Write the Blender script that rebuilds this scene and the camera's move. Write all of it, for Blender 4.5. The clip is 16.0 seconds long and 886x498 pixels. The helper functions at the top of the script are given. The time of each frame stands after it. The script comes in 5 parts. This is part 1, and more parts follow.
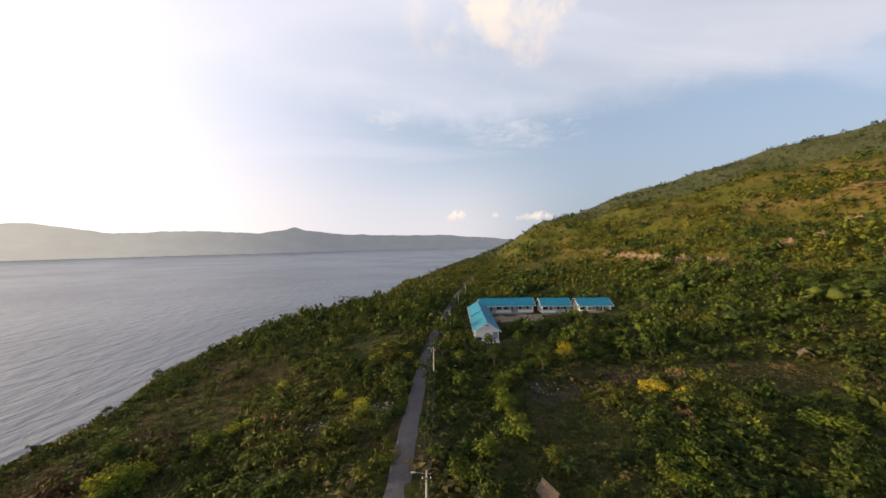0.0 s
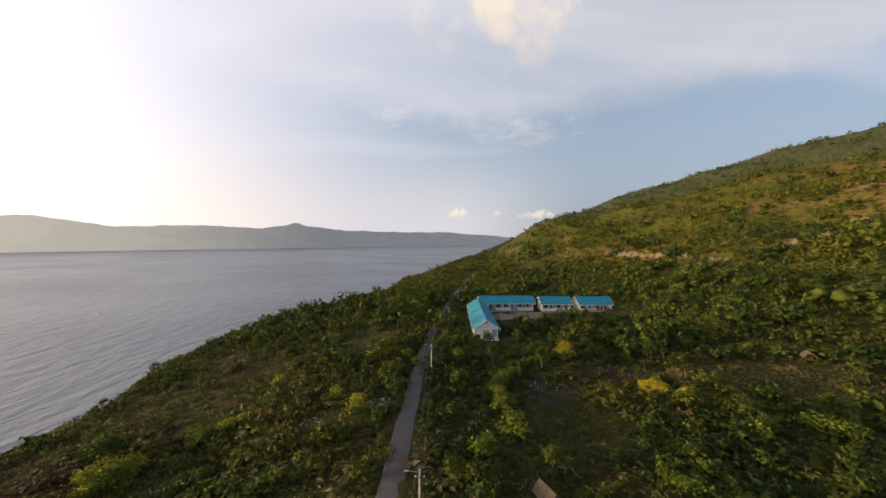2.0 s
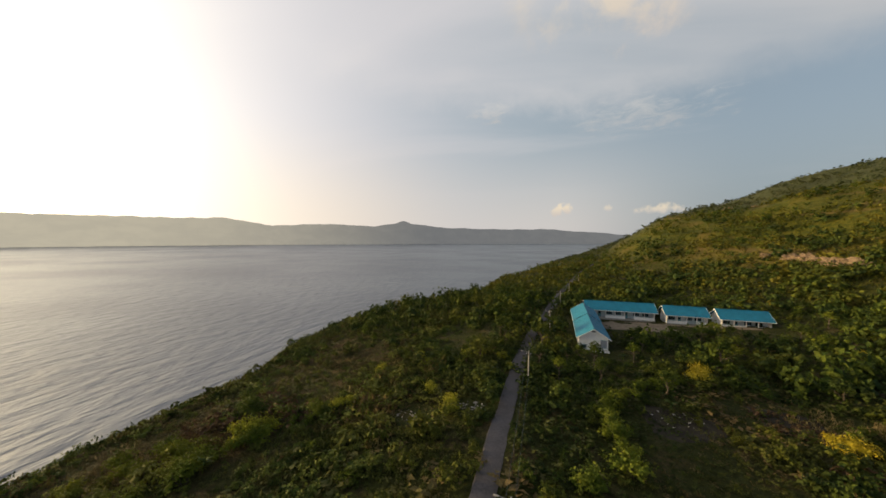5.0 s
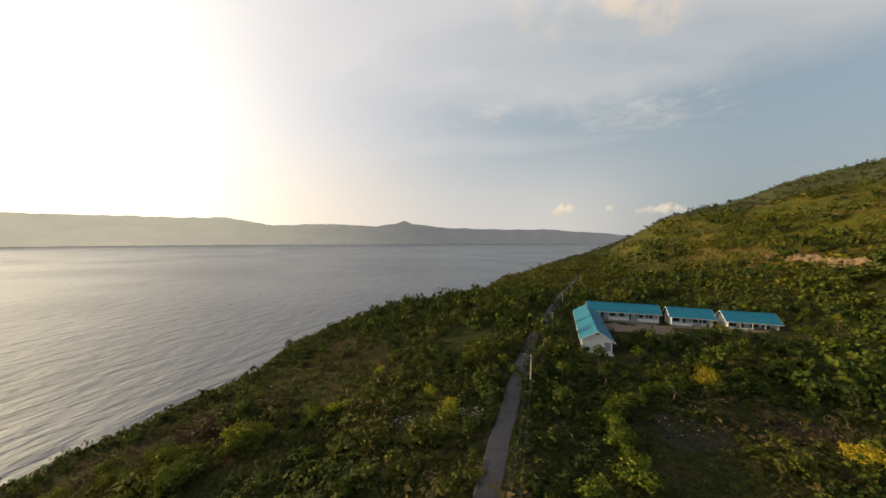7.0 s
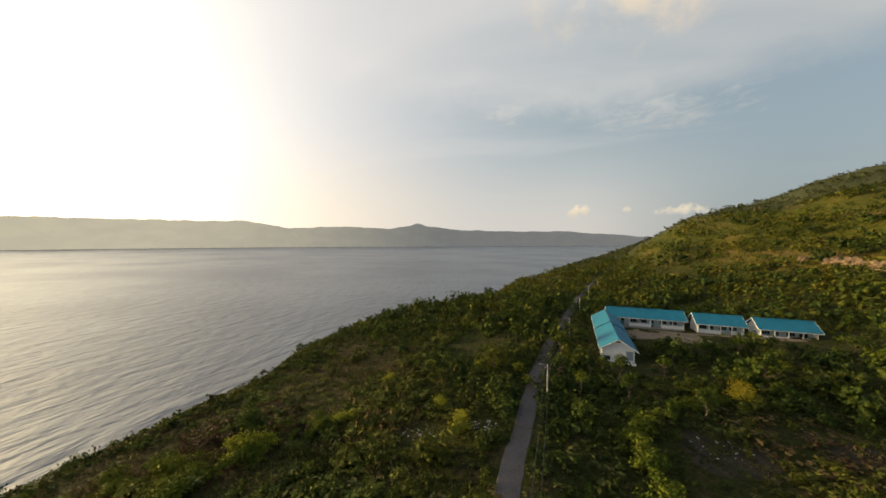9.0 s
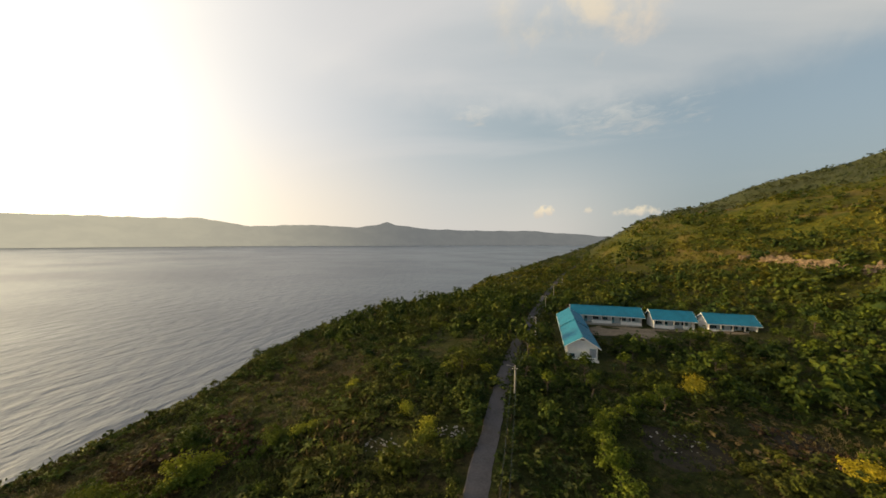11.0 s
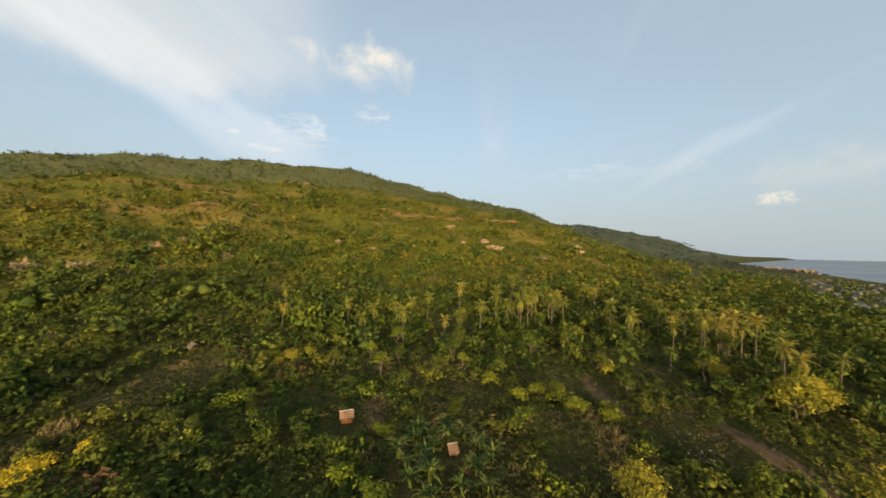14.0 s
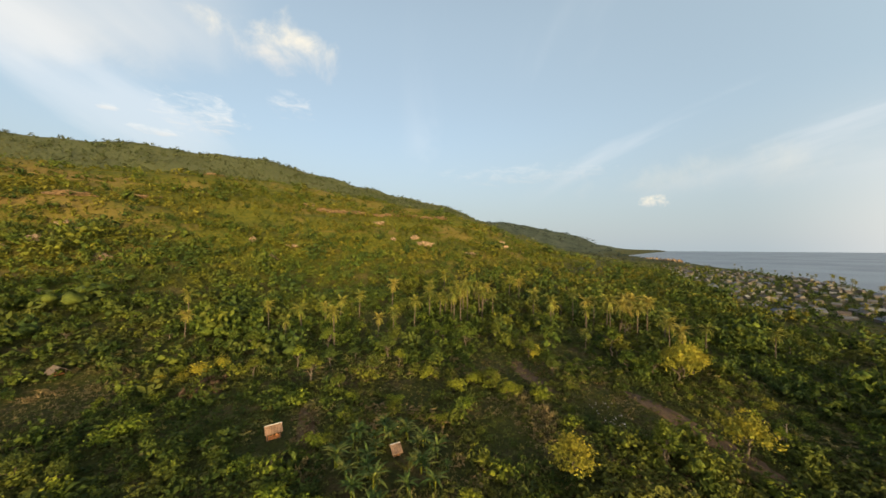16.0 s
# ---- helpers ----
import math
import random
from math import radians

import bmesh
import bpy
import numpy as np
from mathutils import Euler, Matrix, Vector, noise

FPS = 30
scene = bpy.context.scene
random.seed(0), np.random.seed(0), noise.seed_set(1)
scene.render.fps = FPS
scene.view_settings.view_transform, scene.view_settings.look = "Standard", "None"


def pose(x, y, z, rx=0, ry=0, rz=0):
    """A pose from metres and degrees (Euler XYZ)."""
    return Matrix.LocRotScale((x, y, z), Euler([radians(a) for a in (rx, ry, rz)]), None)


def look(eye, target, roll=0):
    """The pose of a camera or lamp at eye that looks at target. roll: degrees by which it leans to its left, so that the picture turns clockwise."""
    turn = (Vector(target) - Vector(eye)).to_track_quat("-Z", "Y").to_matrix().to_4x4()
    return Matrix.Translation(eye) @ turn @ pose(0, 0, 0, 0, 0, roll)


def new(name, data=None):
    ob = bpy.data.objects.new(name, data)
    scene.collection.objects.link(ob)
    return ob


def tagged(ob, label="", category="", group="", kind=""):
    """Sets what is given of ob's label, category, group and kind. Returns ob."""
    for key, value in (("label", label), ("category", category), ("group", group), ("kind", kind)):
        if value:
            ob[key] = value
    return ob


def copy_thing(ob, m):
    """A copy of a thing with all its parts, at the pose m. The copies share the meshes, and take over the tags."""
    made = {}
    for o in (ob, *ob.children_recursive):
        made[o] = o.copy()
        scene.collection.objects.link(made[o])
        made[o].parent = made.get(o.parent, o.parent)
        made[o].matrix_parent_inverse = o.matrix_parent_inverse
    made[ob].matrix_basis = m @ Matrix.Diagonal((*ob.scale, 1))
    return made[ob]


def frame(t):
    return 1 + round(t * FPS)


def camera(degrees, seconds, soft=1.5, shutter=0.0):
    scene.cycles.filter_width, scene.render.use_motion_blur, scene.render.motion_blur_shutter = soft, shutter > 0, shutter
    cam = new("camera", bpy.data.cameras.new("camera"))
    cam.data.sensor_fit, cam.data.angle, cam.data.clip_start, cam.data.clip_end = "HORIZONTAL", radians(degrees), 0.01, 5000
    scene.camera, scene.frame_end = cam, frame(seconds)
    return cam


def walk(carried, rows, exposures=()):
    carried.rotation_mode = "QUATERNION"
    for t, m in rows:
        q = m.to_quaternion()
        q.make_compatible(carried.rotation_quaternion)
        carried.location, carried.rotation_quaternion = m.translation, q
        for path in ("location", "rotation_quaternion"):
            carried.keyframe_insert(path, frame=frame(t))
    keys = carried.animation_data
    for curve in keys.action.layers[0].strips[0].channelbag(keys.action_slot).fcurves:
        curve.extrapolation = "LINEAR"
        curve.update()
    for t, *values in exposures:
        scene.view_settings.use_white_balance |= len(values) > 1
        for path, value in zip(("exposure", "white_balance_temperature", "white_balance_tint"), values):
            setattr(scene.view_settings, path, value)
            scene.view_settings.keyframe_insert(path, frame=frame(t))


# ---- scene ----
cam = camera(108.67, 16.0, soft=1.6, shutter=0.12)
PATH = [
    (0, (0.00, 0.00, 41.00), (0.003, 10.002, 40.896), -0.90),
    (0.5, (0.19, -0.17, 40.82), (-0.006, 9.829, 40.607), -0.61),
    (1, (0.24, 0.06, 40.72), (0.545, 10.051, 40.472), -0.28),
    (1.5, (0.30, 0.29, 40.70), (0.523, 10.282, 40.482), -0.15),
    (2, (0.41, 0.93, 40.59), (0.377, 10.926, 40.406), -0.15),
    (2.5, (0.34, 1.31, 40.68), (-2.085, 11.005, 40.491), -0.36),
    (3, (0.79, 1.96, 40.68), (-4.087, 10.690, 40.511), -0.45),
    (3.5, (0.85, 2.44, 40.68), (-4.276, 11.027, 40.479), -0.25),
    (4, (0.78, 3.12, 40.81), (-2.669, 12.508, 40.579), -0.08),
    (6.5, (0.26, 5.00, 40.70), (-2.704, 14.543, 40.413), 0.35),
    (7, (0.22, 5.68, 40.74), (-2.883, 15.185, 40.468), 0.34),
    (7.5, (0.19, 6.34, 40.74), (-3.061, 15.797, 40.495), 0.23),
    (8, (0.01, 7.16, 40.77), (-3.345, 16.573, 40.552), 0.26),
    (8.5, (-0.14, 7.91, 40.80), (-3.671, 17.267, 40.615), 0.21),
    (9, (-0.19, 8.57, 40.88), (-3.691, 17.934, 40.674), 0.22),
    (11.5, (-0.35, 10.88, 41.02), (-2.079, 20.722, 40.795), 0.47),
    (12, (-0.39, 10.99, 40.99), (1.052, 20.885, 40.785), 0.77),
    (12.5, (-0.46, 11.29, 40.86), (4.154, 20.164, 40.713), 1.00),
    (13, (-0.23, 11.50, 40.84), (7.198, 18.196, 40.739), 1.03),
    (13.5, (-0.56, 11.69, 40.84), (8.986, 14.686, 40.813), 1.20),
    (14, (0.32, 12.67, 40.29), (10.311, 12.332, 40.320), 0.92),
    (14.5, (0.75, 13.08, 40.10), (10.637, 11.601, 40.149), 0.67),
    (15, (1.16, 13.38, 40.05), (10.893, 11.072, 40.065), 0.58),
    (15.5, (1.44, 13.65, 39.86), (11.112, 11.120, 39.850), 0.42),
    (16, (1.85, 14.11, 39.64), (11.517, 11.557, 39.600), 0.10),
]
EXPOSURES = [(0.0, 0.75, 6420, 12), (1.0, 0.58, 6450, 12), (2.0, 0.58, 6550, 11), (3.0, 0.44, 6700, 9), (3.5, 0.36, 6700, 9), (4.0, 0.28, 6800, 8), (6.5, 0.38, 7000, 6), (9.0, 0.41, 7150, 4), (11.3, 0.38, 7100, 3), (12.5, 0.58, 6950, 4), (13.5, 0.95, 6950, 5), (14.5, 0.98, 6950, 4), (16.0, 1.02, 6950, 4)]
walk(cam, [(t, look(eye, target, roll)) for t, eye, target, roll in PATH], EXPOSURES)

# ---- sky and sun ----
SUN_AZ, SUN_EL = -93.0, 6.0   # degrees clockwise from +y, degrees above the horizon
sun_way = Vector((math.sin(radians(SUN_AZ)) * math.cos(radians(SUN_EL)),
                  math.cos(radians(SUN_AZ)) * math.cos(radians(SUN_EL)), math.sin(radians(SUN_EL))))


def link(tree, a, b):
    tree.links.new(a, b)


def math_node(tree, op, a, b=None, clamp=False):
    n = tree.nodes.new("ShaderNodeMath")
    n.operation, n.use_clamp = op, clamp
    for i, v in enumerate((a, b)):
        if v is None:
            continue
        if hasattr(v, "links"):
            link(tree, v, n.inputs[i])
        else:
            n.inputs[i].default_value = v
    return n.outputs[0]


def range_node(tree, v, a, b, c=0.0, d=1.0, smooth=True):
    n = tree.nodes.new("ShaderNodeMapRange")
    n.interpolation_type = "SMOOTHSTEP" if smooth else "LINEAR"
    link(tree, v, n.inputs[0])
    for i, x in enumerate((a, b, c, d)):
        n.inputs[i + 1].default_value = x
    return n.outputs[0]


def mix_node(tree, fac, a, b, blend="MIX"):
    n = tree.nodes.new("ShaderNodeMix")
    n.data_type, n.blend_type = "RGBA", blend
    for sock, v in ((n.inputs[0], fac), (n.inputs[6], a), (n.inputs[7], b)):
        if hasattr(v, "links"):
            link(tree, v, sock)
        elif isinstance(v, (int, float)):
            sock.default_value = v
        else:
            sock.default_value = (*v, 1.0)
    return n.outputs[2]


def noise_node(tree, vector, scale, detail=4.0, rough=0.55, distort=0.0):
    n = tree.nodes.new("ShaderNodeTexNoise")
    n.inputs["Scale"].default_value, n.inputs["Detail"].default_value = scale, detail
    n.inputs["Roughness"].default_value, n.inputs["Distortion"].default_value = rough, distort
    if vector is not None:
        link(tree, vector, n.inputs["Vector"])
    return n.outputs["Fac"]


def vec_math(tree, op, a, b=None, scale=None):
    n = tree.nodes.new("ShaderNodeVectorMath")
    n.operation = op
    for i, v in enumerate((a, b)):
        if v is None:
            continue
        if hasattr(v, "links"):
            link(tree, v, n.inputs[i])
        else:
            n.inputs[i].default_value = v
    if scale is not None:
        n.inputs[3].default_value = scale
    return n.outputs["Value"] if op in ("DOT_PRODUCT", "LENGTH", "DISTANCE") else n.outputs[0]


def sky_dir(az, el):
    a, e = radians(az), radians(el)
    return (math.sin(a) * math.cos(e), math.cos(a) * math.cos(e), math.sin(e))


def make_world():
    world = bpy.data.worlds.new("sky")
    scene.world = world
    world.use_nodes = True
    t = world.node_tree
    t.nodes.clear()
    out, bg = t.nodes.new("ShaderNodeOutputWorld"), t.nodes.new("ShaderNodeBackground")
    sky = t.nodes.new("ShaderNodeTexSky")
    sky.sky_type, sky.sun_disc = "NISHITA", False
    sky.sun_elevation, sky.sun_rotation = radians(SUN_EL), radians(SUN_AZ)
    sky.altitude, sky.air_density, sky.dust_density, sky.ozone_density = 40, 1.0, 1.2, 1.6
    co = t.nodes.new("ShaderNodeTexCoord").outputs["Generated"]
    sep = t.nodes.new("ShaderNodeSeparateXYZ")
    link(t, co, sep.inputs[0])
    x, y, z = sep.outputs
    az = math_node(t, "MULTIPLY", math_node(t, "ARCTAN2", x, y), 57.2958)
    el = math_node(t, "MULTIPLY", math_node(t, "ARCSINE", z), 57.2958)
    # a flat layer overhead carries the streaks of the high veil
    h = math_node(t, "ADD", math_node(t, "MAXIMUM", z, 0.0), 0.22)
    comb = t.nodes.new("ShaderNodeCombineXYZ")
    link(t, math_node(t, "DIVIDE", x, h), comb.inputs[0])
    link(t, math_node(t, "DIVIDE", y, h), comb.inputs[1])
    mp = t.nodes.new("ShaderNodeMapping")
    mp.inputs["Rotation"].default_value = (0, 0, radians(-62))
    mp.inputs["Scale"].default_value = (0.45, 1.5, 1.0)
    link(t, comb.outputs[0], mp.inputs[0])
    streak = noise_node(t, mp.outputs[0], 1.0, 5, 0.5, 0.6)
    puff = noise_node(t, co, 9.0, 7, 0.6, 0.3)
    drawn = t.nodes.new("ShaderNodeMapping")
    drawn.inputs["Rotation"].default_value = (0, radians(14), 0)
    drawn.inputs["Scale"].default_value = (1.0, 1.0, 3.0)
    link(t, co, drawn.inputs[0])
    lump = noise_node(t, co, 34.0, 5, 0.6, 0.2)
    fluff = noise_node(t, drawn.outputs[0], 20.0, 5, 0.6, 0.5)

    near_sun = vec_math(t, "DOT_PRODUCT", co, sun_way)
    lit = range_node(t, near_sun, -0.25, 0.85)
    col = mix_node(t, 1.0, sky.outputs[0], (1.06, 0.96, 1.12), "MULTIPLY")
    # thin bright air, thicker towards the sun and the horizon
    air = math_node(t, "ADD", math_node(t, "MULTIPLY", range_node(t, near_sun, -0.5, 0.75), 0.50), 0.42)
    air = math_node(t, "MULTIPLY", air, range_node(t, el, 72.0, 32.0, 0.1, 1.0))
    col = mix_node(t, air, col, mix_node(t, lit, AIR_COLD, AIR_WARM))
    # the high veil: its lower edge runs level to the north-east and climbs to the east
    edge = math_node(t, "ADD", 20.0, math_node(t, "MULTIPLY", math_node(t, "MAXIMUM", math_node(t, "SUBTRACT", az, 55.0), 0.0), 0.30))
    edge = math_node(t, "ADD", edge, math_node(t, "MULTIPLY", math_node(t, "MAXIMUM", math_node(t, "SUBTRACT", 6.0, az), 0.0), 0.10))
    rim = math_node(t, "SUBTRACT", math_node(t, "ADD", el, math_node(t, "MULTIPLY", math_node(t, "SUBTRACT", puff, 0.5), 5.5)), edge)
    veil = math_node(t, "MULTIPLY", range_node(t, rim, -2.0, 5.0), range_node(t, streak, 0.28, 0.64, 0.32, 0.90))
    east = range_node(t, az, 78.0, 58.0)
    veil = math_node(t, "MULTIPLY", math_node(t, "MULTIPLY", veil, east), range_node(t, el, 68.0, 42.0, 0.1, 1.0))
    shade = mix_node(t, range_node(t, near_sun, -0.85, 0.1), VEIL_FAR, VEIL_COLD)
    col = mix_node(t, veil, col, mix_node(t, lit, shade, VEIL_WARM))
    fringe = math_node(t, "MULTIPLY", math_node(t, "MULTIPLY", range_node(t, rim, -1.0, 2.5), range_node(t, rim, 8.0, 2.5)), east)
    col = mix_node(t, math_node(t, "MULTIPLY", fringe, range_node(t, streak, 0.36, 0.6, 0.0, 0.4)), col, mix_node(t, range_node(t, near_sun, -0.85, 0.1), (4.0, 3.95, 4.15), (5.0, 4.85, 5.1)))
    wisps = math_node(t, "MULTIPLY", range_node(t, streak, 0.50, 0.68), range_node(t, el, 5.0, 14.0, 0.0, 0.36))
    wisps = math_node(t, "MULTIPLY", wisps, math_node(t, "MAXIMUM", range_node(t, az, 76.0, 64.0), range_node(t, az, 96.0, 106.0)))
    col = mix_node(t, wisps, col, mix_node(t, lit, VEIL_COLD, VEIL_WARM))
    # single clouds: azimuth, height, half width, half height, weight, softness
    def add_clouds(col, low):
        for caz, cel, wide, tall, weight, soft in CLOUDS:
            if (cel < 8) != low:
                continue
            u = math_node(t, "DIVIDE", math_node(t, "SUBTRACT", az, caz), wide)
            v = math_node(t, "DIVIDE", math_node(t, "SUBTRACT", el, cel), tall)
            far = math_node(t, "ADD", math_node(t, "MULTIPLY", u, u), math_node(t, "MULTIPLY", v, v))
            tex = puff if tall > 2.7 else lump if low else fluff
            body = math_node(t, "SUBTRACT", math_node(t, "MULTIPLY", math_node(t, "SUBTRACT", tex, 0.42), 6.0), far)
            c = range_node(t, body, -0.75, -0.6 + 1.35 * soft)
            tone = mix_node(t, range_node(t, v, -1.0, 0.6), CLOUD_LOW, CLOUD_TOP if tall > 2.7 or low else (5.2, 5.0, 5.0))
            col = mix_node(t, math_node(t, "MULTIPLY", c, weight), col, tone)
        return col

    col = add_clouds(col, False)
    # the glare round the low sun, and the pale band over the horizon
    band = range_node(t, el, 21.0, 0.0)
    col = mix_node(t, math_node(t, "MULTIPLY", band, 0.82), col, mix_node(t, range_node(t, near_sun, 0.15, 0.85), mix_node(t, range_node(t, near_sun, -0.05, -0.5), BAND_COLD, BAND_BACK), BAND_WARM))
    col = add_clouds(col, True)
    wide = math_node(t, "POWER", math_node(t, "MAXIMUM", vec_math(t, "DOT_PRODUCT", co, sky_dir(-86, 6)), 0.0), 3.6)
    col = mix_node(t, 1.0, col, mix_node(t, wide, (0.0, 0.0, 0.0), GLARE), "ADD")
    inner = math_node(t, "POWER", math_node(t, "MAXIMUM", near_sun, 0.0), 12.0)
    col = mix_node(t, 1.0, col, mix_node(t, inner, (0.0, 0.0, 0.0), (28.0, 23.5, 15.0)), "ADD")
    link(t, col, bg.inputs[0])
    bg.inputs[1].default_value = 0.11
    link(t, bg.outputs[0], out.inputs[0])


AIR_COLD, AIR_WARM = (3.45, 4.25, 4.95), (4.6, 4.45, 5.0)
VEIL_FAR, VEIL_COLD, VEIL_WARM = (3.6, 3.7, 4.05), (4.5, 4.55, 5.0), (4.5, 4.4, 4.95)
CLOUD_LOW, CLOUD_TOP = (4.6, 4.15, 4.0), (6.4, 5.45, 4.3)
BAND_BACK = (2.1, 2.45, 2.9)
BAND_COLD, BAND_WARM = (4.75, 4.5, 4.65), (6.2, 5.1, 4.1)
GLARE = (5.0, 4.75, 4.4)
CLOUDS = [(10.5, 34.5, 11, 6.5, 0.9, 1.4), (-4, 36, 4, 6, 0.6, 2.2), (78.5, 29.3, 10, 3.6, 0.75, 1.9), (79.5, 22, 3.2, 2.0, 0.45, 2.0),
          (67.5, 18.4, 5, 2.6, 0.7, 2.2), (58, 17, 1.2, 0.5, 0.5, 1.1), (63, 15.2, 2.6, 0.5, 0.45, 1.2), (-9.2, 21.4, 4, 1.7, 0.45, 1.8),
          (14, 18.6, 10, 2.6, 0.40, 1.8), (1.8, 5.2, 0.9, 1.1, 0.85, 0.9), (3.6, 5.4, 0.9, 1.0, 0.85, 0.9),
          (16.5, 4.8, 3.2, 0.8, 0.75, 1.0), (9.5, 5.2, 0.7, 0.5, 0.5, 1.0), (138.5, 7.0, 2.0, 0.9, 0.5, 1.3), (118, 12.5, 14, 1.8, 0.3, 2.0),
          (146, 10, 16, 3.0, 0.3, 2.2)]
make_world()
lamp = bpy.data.lights.new("sun", "SUN")
lamp.energy, lamp.angle, lamp.color = 5.0, radians(8.0), (1.0, 0.70, 0.33)
new("sun", lamp).matrix_world = look(sun_way * 300, (0, 0, 0))


# ---- materials ----
def material(name, rough=0.8, metal=0.0, spec=0.3):
    m = bpy.data.materials.new(name)
    m.use_nodes = True
    t = m.node_tree
    b = t.nodes["Principled BSDF"]
    b.inputs["Roughness"].default_value, b.inputs["Metallic"].default_value = rough, metal
    b.inputs["Specular IOR Level"].default_value = spec
    return m, t, b


def place_node(t):
    return t.nodes.new("ShaderNodeNewGeometry").outputs["Position"]


def bump(t, b, height, strength, distance):
    n = t.nodes.new("ShaderNodeBump")
    n.inputs["Strength"].default_value, n.inputs["Distance"].default_value = strength, distance
    link(t, height, n.inputs["Height"])
    link(t, n.outputs[0], b.inputs["Normal"])


def plain(name, colour, rough=0.7, metal=0.0, var=0.25, scale=1.2, spec=0.3):
    """A paint, wood or stone: one colour with stains at two scales."""
    m, t, b = material(name, rough, metal, spec)
    p = place_node(t)
    n = mix_node(t, 0.5, noise_node(t, p, scale, 4), noise_node(t, p, scale * 9, 3))
    dark = tuple(c * (1 - var) for c in colour)
    pale = tuple(min(1, c * (1 + var)) for c in colour)
    link(t, mix_node(t, range_node(t, n, 0.35, 0.65), dark, pale), b.inputs["Base Color"])
    bump(t, b, noise_node(t, p, scale * 14, 3), 0.25, 0.02)
    return m


LEAF = 1.25   # share of light that leaves throw back, over their dry tones


def foliage(name, dark, mid, warm, warm_share=0.5, patch=0.05):
    """Leaves: each leaf its own tone, plants and whole patches differ."""
    dark, mid, warm = ((k[0] * LEAF * 0.93, k[1] * LEAF, k[2] * LEAF * 1.35) for k in (dark, mid, warm))
    m, t, b = material(name, 0.7, 0.0, 0.12)
    geo = t.nodes.new("ShaderNodeNewGeometry")
    p, isle = geo.outputs["Position"], geo.outputs["Random Per Island"]
    plant = noise_node(t, p, 0.42, 2)
    c = mix_node(t, range_node(t, plant, 0.35, 0.65), dark, mid)
    big = noise_node(t, p, patch, 4)
    c = mix_node(t, math_node(t, "MULTIPLY", range_node(t, big, 0.46, 0.64), warm_share), c, warm)
    c = mix_node(t, 1.0, c, mix_node(t, isle, (0.82, 0.83, 0.80), (1.18, 1.16, 1.12)), "MULTIPLY")
    twig = noise_node(t, p, 3.2, 5, 0.7)
    c = mix_node(t, 1.0, c, mix_node(t, range_node(t, twig, 0.32, 0.68), (0.74, 0.76, 0.70), (1.22, 1.2, 1.15)), "MULTIPLY")
    link(t, c, b.inputs["Base Color"])
    bump(t, b, twig, 0.7, 0.3)
    tr = t.nodes.new("ShaderNodeBsdfTranslucent")
    link(t, c, tr.inputs[0])
    mx = t.nodes.new("ShaderNodeMixShader")
    mx.inputs[0].default_value = 0.13
    link(t, b.outputs[0], mx.inputs[1])
    link(t, tr.outputs[0], mx.inputs[2])
    link(t, mx.outputs[0], t.nodes["Material Output"].inputs[0])
    return m


